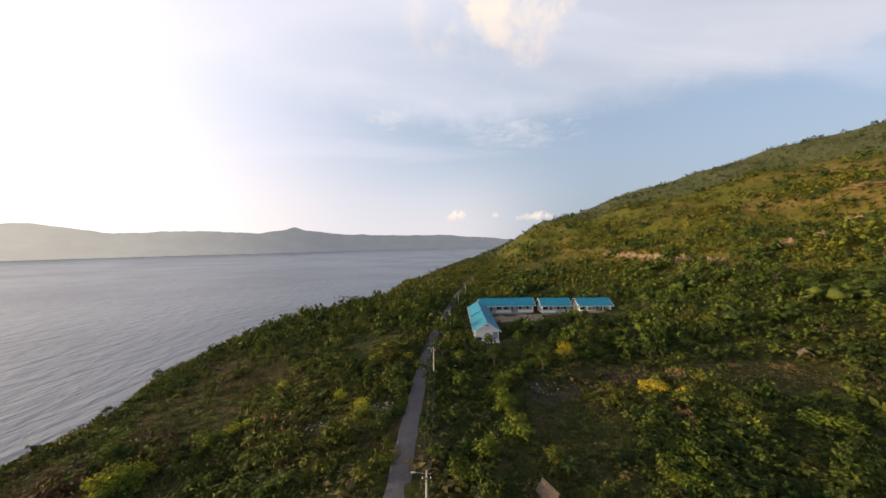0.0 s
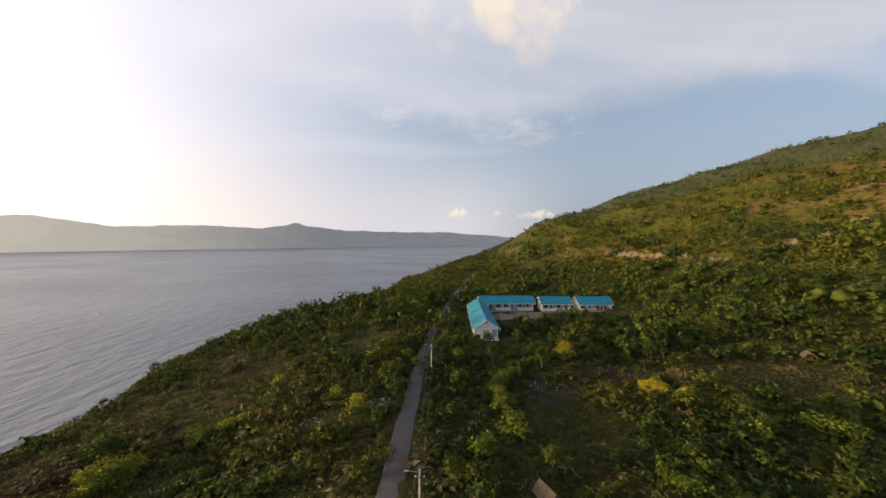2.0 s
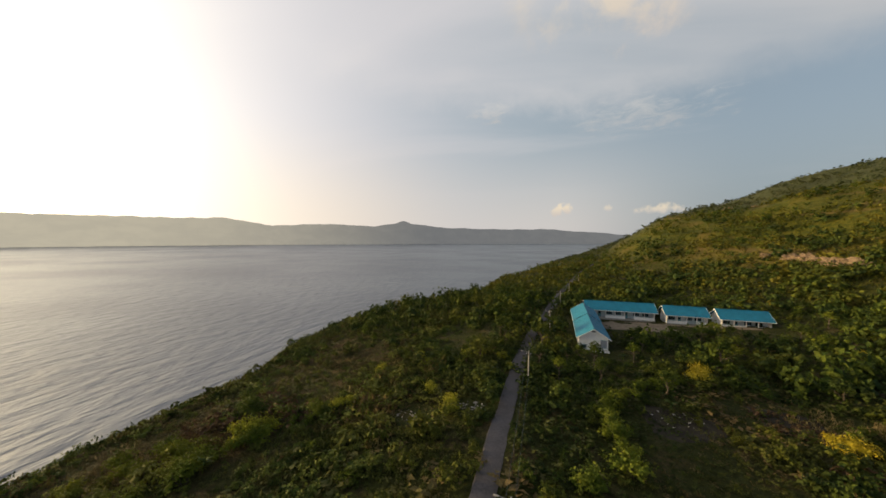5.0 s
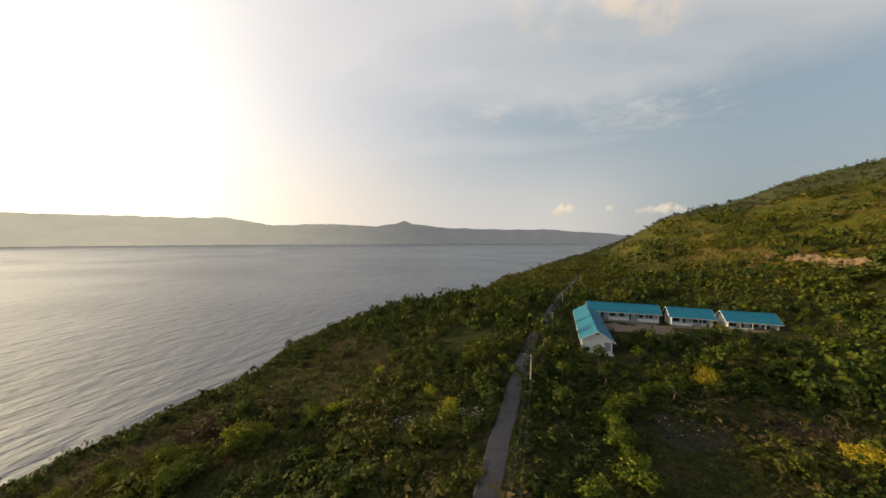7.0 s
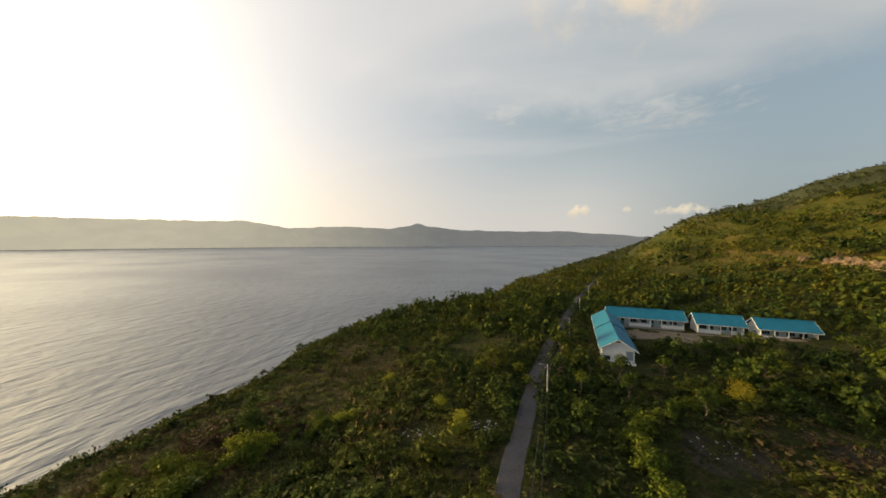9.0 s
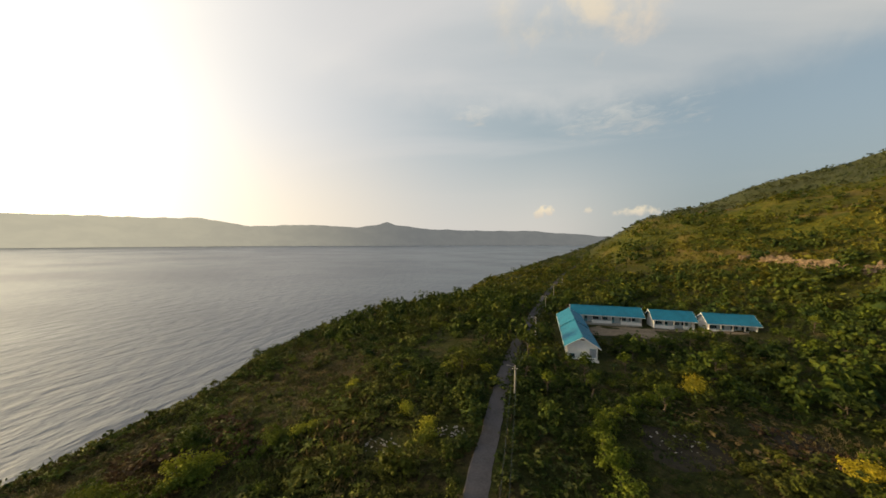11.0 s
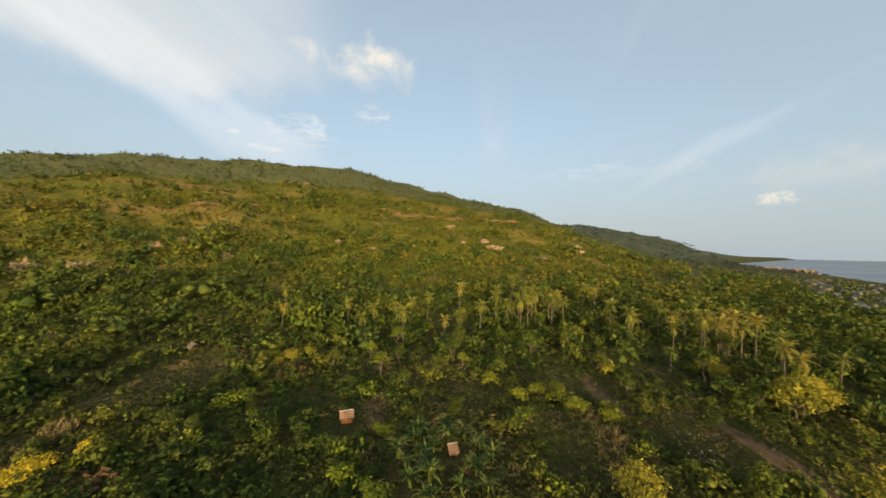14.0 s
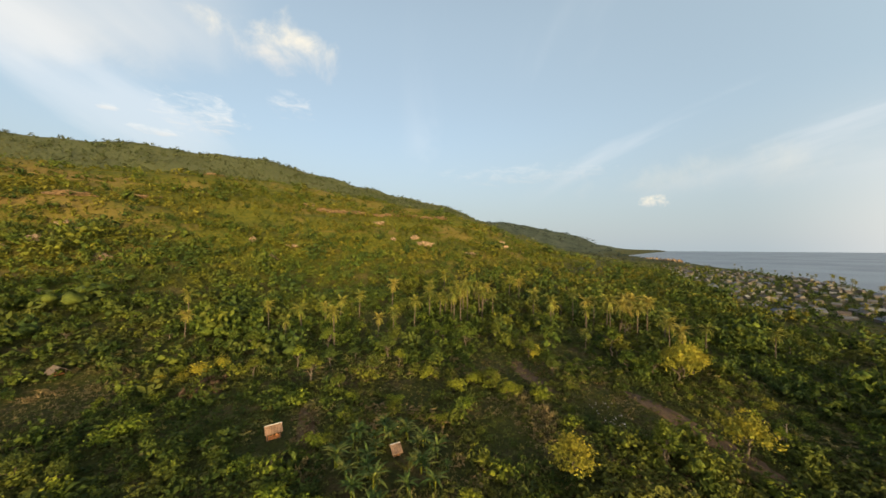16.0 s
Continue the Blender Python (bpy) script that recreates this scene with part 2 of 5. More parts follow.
def earth_material():
    """Dark weedy soil on the flat, dry and green grass with brown terraces on the slope."""
    m, t, b = material("earth", 0.95, 0.0, 0.1)
    p = place_node(t)
    sep = t.nodes.new("ShaderNodeSeparateXYZ")
    link(t, p, sep.inputs[0])
    fine, mid, big = noise_node(t, p, 1.4, 9, 0.78), noise_node(t, p, 0.16, 5, 0.6), noise_node(t, p, 0.022, 4)
    flat = mix_node(t, range_node(t, fine, 0.3, 0.7), (0.016, 0.022, 0.005), (0.054, 0.058, 0.014))
    flat = mix_node(t, math_node(t, "MULTIPLY", range_node(t, mid, 0.50, 0.66), 0.6), flat, mix_node(t, range_node(t, fine, 0.35, 0.65), (0.045, 0.034, 0.018), (0.125, 0.088, 0.045)))
    rust = mix_node(t, range_node(t, fine, 0.32, 0.68), (0.032, 0.025, 0.012), (0.095, 0.064, 0.030))
    belt = math_node(t, "MULTIPLY", range_node(t, sep.outputs[0], -30.0, -46.0), range_node(t, mid, 0.36, 0.58))
    flat = mix_node(t, math_node(t, "MULTIPLY", belt, 0.8), flat, rust)
    turf = mix_node(t, range_node(t, fine, 0.3, 0.7), (0.045, 0.053, 0.007), (0.118, 0.107, 0.014))
    tuft = noise_node(t, p, 0.42, 4, 0.65)
    turf = mix_node(t, math_node(t, "MULTIPLY", range_node(t, tuft, 0.46, 0.60), 0.75), turf, (0.026, 0.038, 0.006))
    turf = mix_node(t, math_node(t, "MULTIPLY", range_node(t, mid, 0.48, 0.68), 0.5), turf, (0.036, 0.050, 0.009))
    mp = t.nodes.new("ShaderNodeMapping")
    mp.inputs["Scale"].default_value = (0.006, 0.006, 0.11)
    link(t, p, mp.inputs[0])
    ledge = noise_node(t, mp.outputs[0], 1.0, 5, 0.6)
    turf = mix_node(t, math_node(t, "MULTIPLY", range_node(t, ledge, 0.54, 0.66), 0.6), turf, (0.135, 0.092, 0.038))
    turf = mix_node(t, math_node(t, "MULTIPLY", range_node(t, ledge, 0.46, 0.36), 0.6), turf, (0.026, 0.038, 0.007))
    turf = mix_node(t, math_node(t, "MULTIPLY", range_node(t, big, 0.50, 0.64), 0.5), turf, (0.15, 0.105, 0.034))
    # haze put into the colour: turf greys past 455 m, bluer past 690 m
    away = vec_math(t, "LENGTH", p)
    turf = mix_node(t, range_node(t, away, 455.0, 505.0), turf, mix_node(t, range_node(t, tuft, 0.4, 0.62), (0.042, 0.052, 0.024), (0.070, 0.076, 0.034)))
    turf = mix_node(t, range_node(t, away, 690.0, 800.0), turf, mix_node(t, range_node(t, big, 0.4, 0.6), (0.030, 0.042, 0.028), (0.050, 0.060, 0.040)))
    c = mix_node(t, range_node(t, sep.outputs[2], 17.0, 34.0), flat, turf)
    link(t, c, b.inputs["Base Color"])
    bump(t, b, math_node(t, "ADD", fine, math_node(t, "MULTIPLY", mid, 2.0)), 1.0, 0.5)
    return m


def water_material():
    m, t, b = material("sea_water", 0.3, 0.0, 1.0)
    b.inputs["Base Color"].default_value = (0.065, 0.082, 0.108, 1)
    p = place_node(t)

    def waves(turn, wide, long, detail):
        mp = t.nodes.new("ShaderNodeMapping")
        mp.inputs["Rotation"].default_value = (0, 0, radians(turn))
        mp.inputs["Scale"].default_value = (1 / wide, 1 / long, 1)
        link(t, p, mp.inputs[0])
        return noise_node(t, mp.outputs[0], 1.0, detail, 0.5, 0.35)

    h = math_node(t, "ADD", math_node(t, "MULTIPLY", waves(28, 5.2, 13, 4), 1.35),
                  math_node(t, "MULTIPLY", waves(8, 1.8, 4.5, 3), 0.28))
    bump(t, b, h, 1.0, 0.9)
    wind = noise_node(t, p, 0.006, 4, 0.6)
    link(t, range_node(t, wind, 0.35, 0.7, 0.34, 0.44), b.inputs["Roughness"])
    return m


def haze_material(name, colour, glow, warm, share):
    """Far land seen through bright air: its own colour, and the air's light mixed in as the surface's own glow, warmer
    below the sun.
    """
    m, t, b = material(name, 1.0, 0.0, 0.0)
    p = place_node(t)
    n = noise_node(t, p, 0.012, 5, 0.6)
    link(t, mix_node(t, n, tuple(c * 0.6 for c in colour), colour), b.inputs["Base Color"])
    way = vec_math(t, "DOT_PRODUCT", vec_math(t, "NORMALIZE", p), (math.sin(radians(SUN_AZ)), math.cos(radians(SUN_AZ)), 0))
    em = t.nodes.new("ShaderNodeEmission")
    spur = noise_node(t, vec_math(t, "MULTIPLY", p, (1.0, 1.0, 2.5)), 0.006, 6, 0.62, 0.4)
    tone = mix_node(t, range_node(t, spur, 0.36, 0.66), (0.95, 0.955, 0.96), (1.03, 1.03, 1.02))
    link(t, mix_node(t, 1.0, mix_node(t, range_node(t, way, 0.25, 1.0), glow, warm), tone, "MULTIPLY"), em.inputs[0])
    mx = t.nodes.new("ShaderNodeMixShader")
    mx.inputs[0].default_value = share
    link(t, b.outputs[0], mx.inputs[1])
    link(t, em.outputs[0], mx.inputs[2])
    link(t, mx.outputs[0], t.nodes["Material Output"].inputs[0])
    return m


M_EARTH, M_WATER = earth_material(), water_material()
M_BUSH = foliage("bush_leaves", (0.015, 0.027, 0.004), (0.046, 0.060, 0.009), (0.084, 0.077, 0.013), 0.6)
M_WOOD_FAR = foliage("hillside_leaves", (0.032, 0.041, 0.005), (0.097, 0.093, 0.009), (0.144, 0.113, 0.016), 0.55, 0.014)
M_TREE = foliage("tree_leaves", (0.021, 0.037, 0.005), (0.067, 0.083, 0.010), (0.119, 0.107, 0.012), 0.5)
M_DARK_LEAF = foliage("dark_tree_leaves", (0.016, 0.030, 0.006), (0.044, 0.060, 0.010), (0.085, 0.088, 0.012), 0.5)
M_SHORE = foliage("shore_leaves", (0.040, 0.060, 0.009), (0.108, 0.120, 0.016), (0.165, 0.142, 0.022), 0.6)
M_WEED = foliage("weed_leaves", (0.069, 0.083, 0.015), (0.144, 0.140, 0.030), (0.194, 0.144, 0.050), 0.7, 0.06)
# ridge and distant leaves: haze of distance mixed into the leaf colour
M_RIDGE_HAZED = foliage("ridge_leaves_hazed", (0.030, 0.040, 0.014), (0.062, 0.070, 0.024), (0.085, 0.080, 0.028), 0.5, 0.01)
M_DISTANT_HAZED = foliage("distant_leaves_hazed", (0.020, 0.030, 0.022), (0.034, 0.045, 0.032), (0.048, 0.052, 0.038), 0.6, 0.006)
M_GOLD = foliage("golden_leaves", (0.105, 0.105, 0.012), (0.185, 0.158, 0.016), (0.235, 0.18, 0.018), 0.5)
M_GRASS = foliage("coast_grass", (0.036, 0.045, 0.008), (0.085, 0.084, 0.018), (0.140, 0.088, 0.032), 0.8, 0.045)
M_YELLOW = foliage("yellow_leaves", (0.24, 0.195, 0.014), (0.39, 0.30, 0.02), (0.44, 0.31, 0.022), 0.5)
M_YELLOW_GREEN = foliage("yellow_green_leaves", (0.16, 0.165, 0.013), (0.28, 0.265, 0.02), (0.33, 0.28, 0.022), 0.5)
M_LIME = foliage("lime_leaves", (0.054, 0.077, 0.007), (0.108, 0.124, 0.011), (0.158, 0.144, 0.013), 0.5)
M_PALM = foliage("palm_leaves", (0.068, 0.078, 0.012), (0.13, 0.12, 0.019), (0.19, 0.135, 0.026), 0.7)
M_STRAW = foliage("dry_straw", (0.085, 0.07, 0.028), (0.15, 0.115, 0.045), (0.19, 0.125, 0.05), 0.5, 0.2)
M_RUSTY = foliage("rusty_brush", (0.045, 0.03, 0.014), (0.10, 0.058, 0.026), (0.14, 0.075, 0.03), 0.5, 0.2)
M_BARK = plain("bark", (0.07, 0.056, 0.042), 0.9, var=0.4, scale=4)
M_ROAD = plain("road_concrete", (0.078, 0.071, 0.074), 0.85, var=0.22, scale=0.35)
M_ROOF = plain("blue_metal_roof", (0.012, 0.160, 0.262), 0.52, 0.0, var=0.18, scale=0.5, spec=0.3)
M_WALL = plain("white_paint", (0.74, 0.74, 0.74), 0.75, var=0.07, scale=0.9)
M_INNER = plain("pale_blue_paint", (0.42, 0.50, 0.53), 0.8, var=0.15)
M_DARK = plain("window_dark", (0.03, 0.04, 0.05), 0.25, spec=0.5)
M_SHUTTER = plain("grey_shutters", (0.25, 0.27, 0.32), 0.6, var=0.2, scale=3)
M_TEAL = plain("teal_paint", (0.10, 0.26, 0.30), 0.6, var=0.2)
M_YARD = plain("sandy_yard", (0.19, 0.145, 0.10), 0.95, var=0.3, scale=0.4)
M_POLE = plain("pole_concrete", (0.31, 0.295, 0.275), 0.85, var=0.25, scale=2)
M_ROCK = plain("limestone", (0.155, 0.112, 0.075), 0.9, var=0.6, scale=0.6)
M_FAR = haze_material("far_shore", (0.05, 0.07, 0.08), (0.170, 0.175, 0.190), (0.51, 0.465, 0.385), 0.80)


# ---- the lie of the land ----
SHORE_Y = [-4900, -1500, -960, -790, -694, -650, -540, -440, -200, -50, 9, 77, 96, 133, 164, 206, 228, 330, 505, 1270, 4900]
SHORE_X = [4000, 1500, 1050, 752, 569, 466, 320, 190, 20, -78, -82, -82, -90, -92, -88, -69, -50, -46, -6, 140, 900]
RISE_AZ = [0, 8, 12, 14, 16, 17.5, 20, 30, 45, 60, 75, 90, 105, 115, 125, 135, 150]
RISE = {100: [12, 12, 12, 12, 12, 12, 12, 12, 13, 13, 13, 12.5, 12, 11.5, 11, 10, 8],
        160: [12, 12, 12, 12, 12, 12.2, 12.6, 14, 24, 26, 22, 17, 15, 14, 12, 10, 7],
        250: [11, 12, 13.5, 14.2, 15, 16.8, 19.9, 32, 47, 51, 49, 43, 36, 27, 18, 12, 6],
        400: [10, 14, 24, 34, 48, 53, 57, 76, 98, 108, 112, 97, 79, 52, 28, 14, 5],
        490: [9, 18, 42, 54, 67, 71, 74, 84, 106, 117, 121, 105, 88, 58, 29, 13, 5],
        650: [8, 25, 42, 54, 69, 75, 84.5, 126, 167, 188, 196, 156, 121, 70, 31, 12, 5],
        900: [6, 25, 40, 47.5, 55, 60.9, 70.7, 110, 140, 150, 150, 130, 95, 56, 28, 12, 5],
        1400: [5, 30, 45, 52.5, 60, 66.4, 77.1, 120, 150, 160, 160, 150, 150, 151, 102, 36, 5],
        4900: [0, 20, 40, 50, 60, 66.4, 77.1, 120, 150, 160, 160, 150, 150, 140, 80, 20, 0]}


def shore_x(y):
    return np.interp(y, SHORE_Y, SHORE_X)


def ripple(x, y, size, seed):
    """Smooth uneven ground, about -1 to 1."""
    r = np.random.default_rng(seed)
    z = np.zeros(np.shape(x))
    for k in range(7):
        a, s, o = r.uniform(0, 6.28), size * r.uniform(0.5, 1.6), r.uniform(0, 6.28)
        z = z + np.sin((x * np.cos(a) + y * np.sin(a)) * 6.28 / s + o)
    return z / 3.2


def ground_height(x, y):
    x, y = np.asarray(x, float), np.asarray(y, float)
    s = (x - shore_x(y)) * (1 + 0.8 * np.clip((y - 300) / 150, 0, 1))
    coast = np.interp(s, [-300, -60, -5, 0, 4, 40, 76, 140, 240, 360], [-30, -9, -1.2, 0.3, 2.6, 8, 12.3, 30, 110, 320])
    d, az = np.hypot(x, y - 5), np.degrees(np.arctan2(x, y - 5))
    rings = sorted(RISE)
    az = np.where(az < -100, az + 360, az)
    levels = np.stack([np.interp(az, RISE_AZ + [262], RISE[r] + [12.3 if r < 200 else 10], left=12.3 if r < 200 else 10) for r in rings])
    i = np.clip(np.searchsorted(rings, d) - 1, 0, len(rings) - 2)
    lo, hi = np.take(rings, i), np.take(rings, i + 1)
    u = np.clip((d - lo) / (hi - lo), 0, 1)
    lv = levels.reshape(len(rings), -1)
    k = np.arange(lv.shape[1])
    rise = (lv[i.ravel(), k] * (1 - u.ravel()) + lv[i.ravel() + 1, k] * u.ravel()).reshape(np.shape(x))
    rise = 12.3 + (rise - 12.3) * np.clip(d / 30, 0, 1)
    rough = np.clip((rise - 14) / 30, 0, 1)
    rise = rise + rough * (3.0 * ripple(x, y, 90, 3) + 1.3 * ripple(x, y, 30, 4)) + 0.25 * ripple(x, y, 23, 5)
    return np.minimum(coast, rise)


# ---- mesh helpers ----
def mesh_of(name, verts, faces, mat, smooth=False):
    """A mesh from arrays: verts (n, 3), faces (m, 3 or 4)."""
    verts, faces = np.asarray(verts, np.float32), np.asarray(faces, np.int32)
    me = bpy.data.meshes.new(name)
    n, k = faces.shape
    me.vertices.add(len(verts))
    me.vertices.foreach_set("co", verts.ravel())
    me.loops.add(n * k)
    me.loops.foreach_set("vertex_index", faces.ravel())
    me.polygons.add(n)
    me.polygons.foreach_set("loop_start", np.arange(0, n * k, k, dtype=np.int32))
    me.polygons.foreach_set("use_smooth", np.full(n, smooth))
    me.update(calc_edges=True)
    me.materials.append(mat)
    return me


def part(name, bm, mat, parent=None, label=""):
    """One bmesh (or ready mesh) as one object, under its thing."""
    if isinstance(bm, bmesh.types.BMesh):
        me = bpy.data.meshes.new(name)
        bm.normal_update()
        bm.to_mesh(me)
        bm.free()
        me.materials.append(mat)
    else:
        me = bm
    ob = new(name, me)
    ob.parent = parent
    return tagged(ob, label)


def empty(name, m, label, category, group="", kind=""):
    ob = new(name)
    ob.empty_display_size = 0.3
    ob.matrix_basis = m
    return tagged(ob, label, category, group, kind)


def box(bm, x0, y0, z0, x1, y1, z1, bevel=0.0):
    m = Matrix.Translation(((x0 + x1) / 2, (y0 + y1) / 2, (z0 + z1) / 2)) @ Matrix.Diagonal((x1 - x0, y1 - y0, z1 - z0, 1))
    made = bmesh.ops.create_cube(bm, size=1, matrix=m)["verts"]
    if bevel:
        edges = {e for v in made for e in v.link_edges}
        bmesh.ops.bevel(bm, geom=list(edges), offset=bevel, segments=1, affect="EDGES")
    return bm


def boxed(*args, bevel=0.0):
    return box(bmesh.new(), *args, bevel=bevel)


# ---- ground, sea, far shore ----
def build_ground():
    az = np.radians(np.arange(0, 360, 1.25))
    rad = np.unique(np.concatenate([[0], np.geomspace(3, 4900, 150), sorted(RISE)]))
    a, r = np.meshgrid(az, rad, indexing="ij")
    x, y = r * np.sin(a), 5 + r * np.cos(a)
    z = ground_height(x, y)
    na, nr = x.shape
    idx = np.arange(na * nr).reshape(na, nr)
    nxt = np.roll(idx, -1, 0)
    faces = np.stack([idx[:, :-1], idx[:, 1:], nxt[:, 1:], nxt[:, :-1]], -1).reshape(-1, 4)
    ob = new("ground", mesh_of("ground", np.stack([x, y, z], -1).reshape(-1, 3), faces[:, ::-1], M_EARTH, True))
    tagged(ob, "scrubby green and brown hillside running down to the sea", "ground", kind="structure")


def build_sea():
    az = np.radians(np.arange(0, 360, 6))
    rad = np.array([1, 60, 200, 600, 1800, 4950.0])
    a, r = np.meshgrid(az, rad, indexing="ij")
    na, nr = a.shape
    idx = np.arange(na * nr).reshape(na, nr)
    nxt = np.roll(idx, -1, 0)
    faces = np.stack([idx[:, :-1], idx[:, 1:], nxt[:, 1:], nxt[:, :-1]], -1).reshape(-1, 4)
    v = np.stack([r * np.sin(a), r * np.cos(a), np.zeros_like(a)], -1).reshape(-1, 3)
    ob = new("water", mesh_of("water", v, faces[:, ::-1], M_WATER, True))
    tagged(ob, "rippled grey-blue sea under a low sun", "sea", kind="structure")


def build_far_shore():
    """The long mountainous shore across the strait: a ridge with slopes and spurs."""
    azs = [-130, -100, -85, -73, -61, -52, -46, -36, -30, -25, -17, -8, 0, 11, 17]
    els = [1.4, 2.1, 2.65, 2.95, 3.15, 3.3, 2.45, 2.9, 2.6, 3.15, 2.4, 2.1, 2.1, 1.2, 0.6]
    far = [2300, 2300, 2300, 2350, 2500, 2600, 2700, 2800, 2850, 2950, 3200, 3600, 4000, 4400, 4600]
    a = np.arange(-130, 17.01, 0.25)
    d = np.interp(a, azs, far)
    top = 41 + d * 1.06 * np.tan(np.radians(np.interp(a, azs, els)))
    rg = np.random.default_rng(8)
    jag = np.interp(a, np.arange(-131, 19, 1.3), rg.uniform(-1, 1, 116)) * 5 + np.interp(a, np.arange(-131, 19, 0.5), rg.uniform(-1, 1, 300)) * 2.5
    peak = 26 * np.exp(-((a + 25.0) / 1.1) ** 2) + 10 * np.exp(-((a + 52.5) / 2) ** 2)
    steps = np.array([0, 0.1, 0.3, 0.55, 0.8, 1.0, 1.25])
    prof = np.array([-0.02, 0.06, 0.28, 0.55, 0.82, 1.0, 0.6])
    A, S = np.meshgrid(np.radians(a), steps, indexing="ij")
    dd = d[:, None] * (1 + 0.06 * S + 0.006 * np.sin(a * 2.1)[:, None] * (S < 1))
    Z = (top + jag + peak - 26 * 0.4)[:, None] * prof[None, :] + 4 * np.sin(a[:, None] * 5.3 + 6 * S) * (S > 0) * (S < 1)
    V = np.stack([dd * np.sin(A), dd * np.cos(A), Z], -1)
    na, nr = A.shape
    idx = np.arange(na * nr).reshape(na, nr)
    faces = np.stack([idx[:-1, :-1], idx[:-1, 1:], idx[1:, 1:], idx[1:, :-1]], -1).reshape(-1, 4)
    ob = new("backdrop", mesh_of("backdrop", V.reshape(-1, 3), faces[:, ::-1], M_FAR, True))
    tagged(ob, "hazy blue-grey mountains along the far shore", "mountains", kind="structure")


build_ground()
build_sea()
build_far_shore()

# ---- road ----
ROAD = [(-14, -260), (-8, -120), (-6.2, -20), (-5.7, 36), (-5.8, 50), (-5.3, 66), (-5.2, 78), (-3.5, 101), (-1.2, 118), (6.6, 178), (16.5, 240), (34, 330), (70, 470)]


def road_x(y):
    return np.interp(y, [p[1] for p in ROAD], [p[0] for p in ROAD])


def build_road():
    y = np.concatenate([np.arange(-260, 240, 2.0), np.arange(240, 470, 5.0)])
    x = road_x(y)
    x = np.convolve(np.pad(x, 4, "edge"), np.ones(9) / 9, "valid")
    rg = np.random.default_rng(5)
    rows = []
    for side, lift in ((-1.55, -0.25), (-1.38, 0.10), (0, 0.14), (1.38, 0.10), (1.55, -0.25)):
        w = side + rg.uniform(-0.10, 0.10, len(y)) * (abs(side) > 0.1)
        rows.append(np.stack([x + w, y, ground_height(x, y) + lift], -1))
    V = np.stack(rows, 1)
    n = len(y)
    idx = np.arange(n * 5).reshape(n, 5)
    faces = np.stack([idx[:-1, :-1], idx[:-1, 1:], idx[1:, 1:], idx[1:, :-1]], -1).reshape(-1, 4)
    ob = new("road", mesh_of("road", V.reshape(-1, 3), faces, M_ROAD))
    tagged(ob, "narrow grey concrete lane between overgrown verges", "road", kind="structure")


build_road()


# ---- school blocks ----
def sheet(bm, corners, thick):
    """A slab with the given upper corners, turned anticlockwise as seen from above."""
    a = [bm.verts.new(c) for c in corners]
    b = [bm.verts.new(Vector(c) - Vector((0, 0, thick))) for c in corners]
    bm.faces.new(a)
    bm.faces.new(b[::-1])
    for i in range(4):
        j = (i + 1) % 4
        bm.faces.new((a[i], b[i], b[j], a[j]))


def roof_slope(x0, x1, y_low, y_high, z_low, z_high, pitch=0.9, rib=0.025):
    """One slope of ribbed sheet metal: a single folded surface with thickness."""
    n = max(2, int((x1 - x0) / pitch))
    prof = [(x0, 0)]
    for i in range(1, n):
        x = x0 + (x1 - x0) * i / n
        prof += [(x - 0.07, 0), (x - 0.04, rib), (x + 0.04, rib), (x + 0.07, 0)]
    prof.append((x1, 0))
    bm = bmesh.new()
    rows = [[bm.verts.new((x, y, z + h + d)) for x, h in prof] for y, z, d in ((y_low, z_low, 0), (y_high, z_high, 0), (y_high, z_high, -0.07), (y_low, z_low, -0.07))]
    for a, b in zip(rows, rows[1:] + rows[:1]):
        for k in range(len(prof) - 1):
            bm.faces.new((a[k], a[k + 1], b[k + 1], b[k]))
    for k in (0, -1):
        bm.faces.new([r[k] for r in rows])
    bmesh.ops.recalc_face_normals(bm, faces=bm.faces)
    return bm


def gable_wall(x0, x1, half, eave, ridge, low):
    """An end wall: a slab with a pointed top, its thickness along x."""
    bm = bmesh.new()
    prof = [(-half, low), (half, low), (half, eave), (0, ridge), (-half, eave)]
    a = [bm.verts.new((x0, y, z)) for y, z in prof]
    b = [bm.verts.new((x1, y, z)) for y, z in prof]
    bm.faces.new(a[::-1])
    bm.faces.new(b)
    for i in range(5):
        j = (i + 1) % 5
        bm.faces.new((a[i], a[j], b[j], b[i]))
    bmesh.ops.recalc_face_normals(bm, faces=bm.faces)
    return bm


def opening_wall(length, y0, y1, low, top, openings):
    """A wall along x with real openings (x0, x1, sill, head)."""
    bm = bmesh.new()
    at = 0.0
    for x0, x1, sill, head in openings:
        if x0 - at > 0.01:
            box(bm, at, y0, low, x0, y1, top)
        if sill > low + 0.01:
            box(bm, x0, y0, low, x1, y1, sill)
        box(bm, x0, y0, head, x1, y1, top)
        at = x1
    box(bm, at, y0, low, length, y1, top)
    return bm


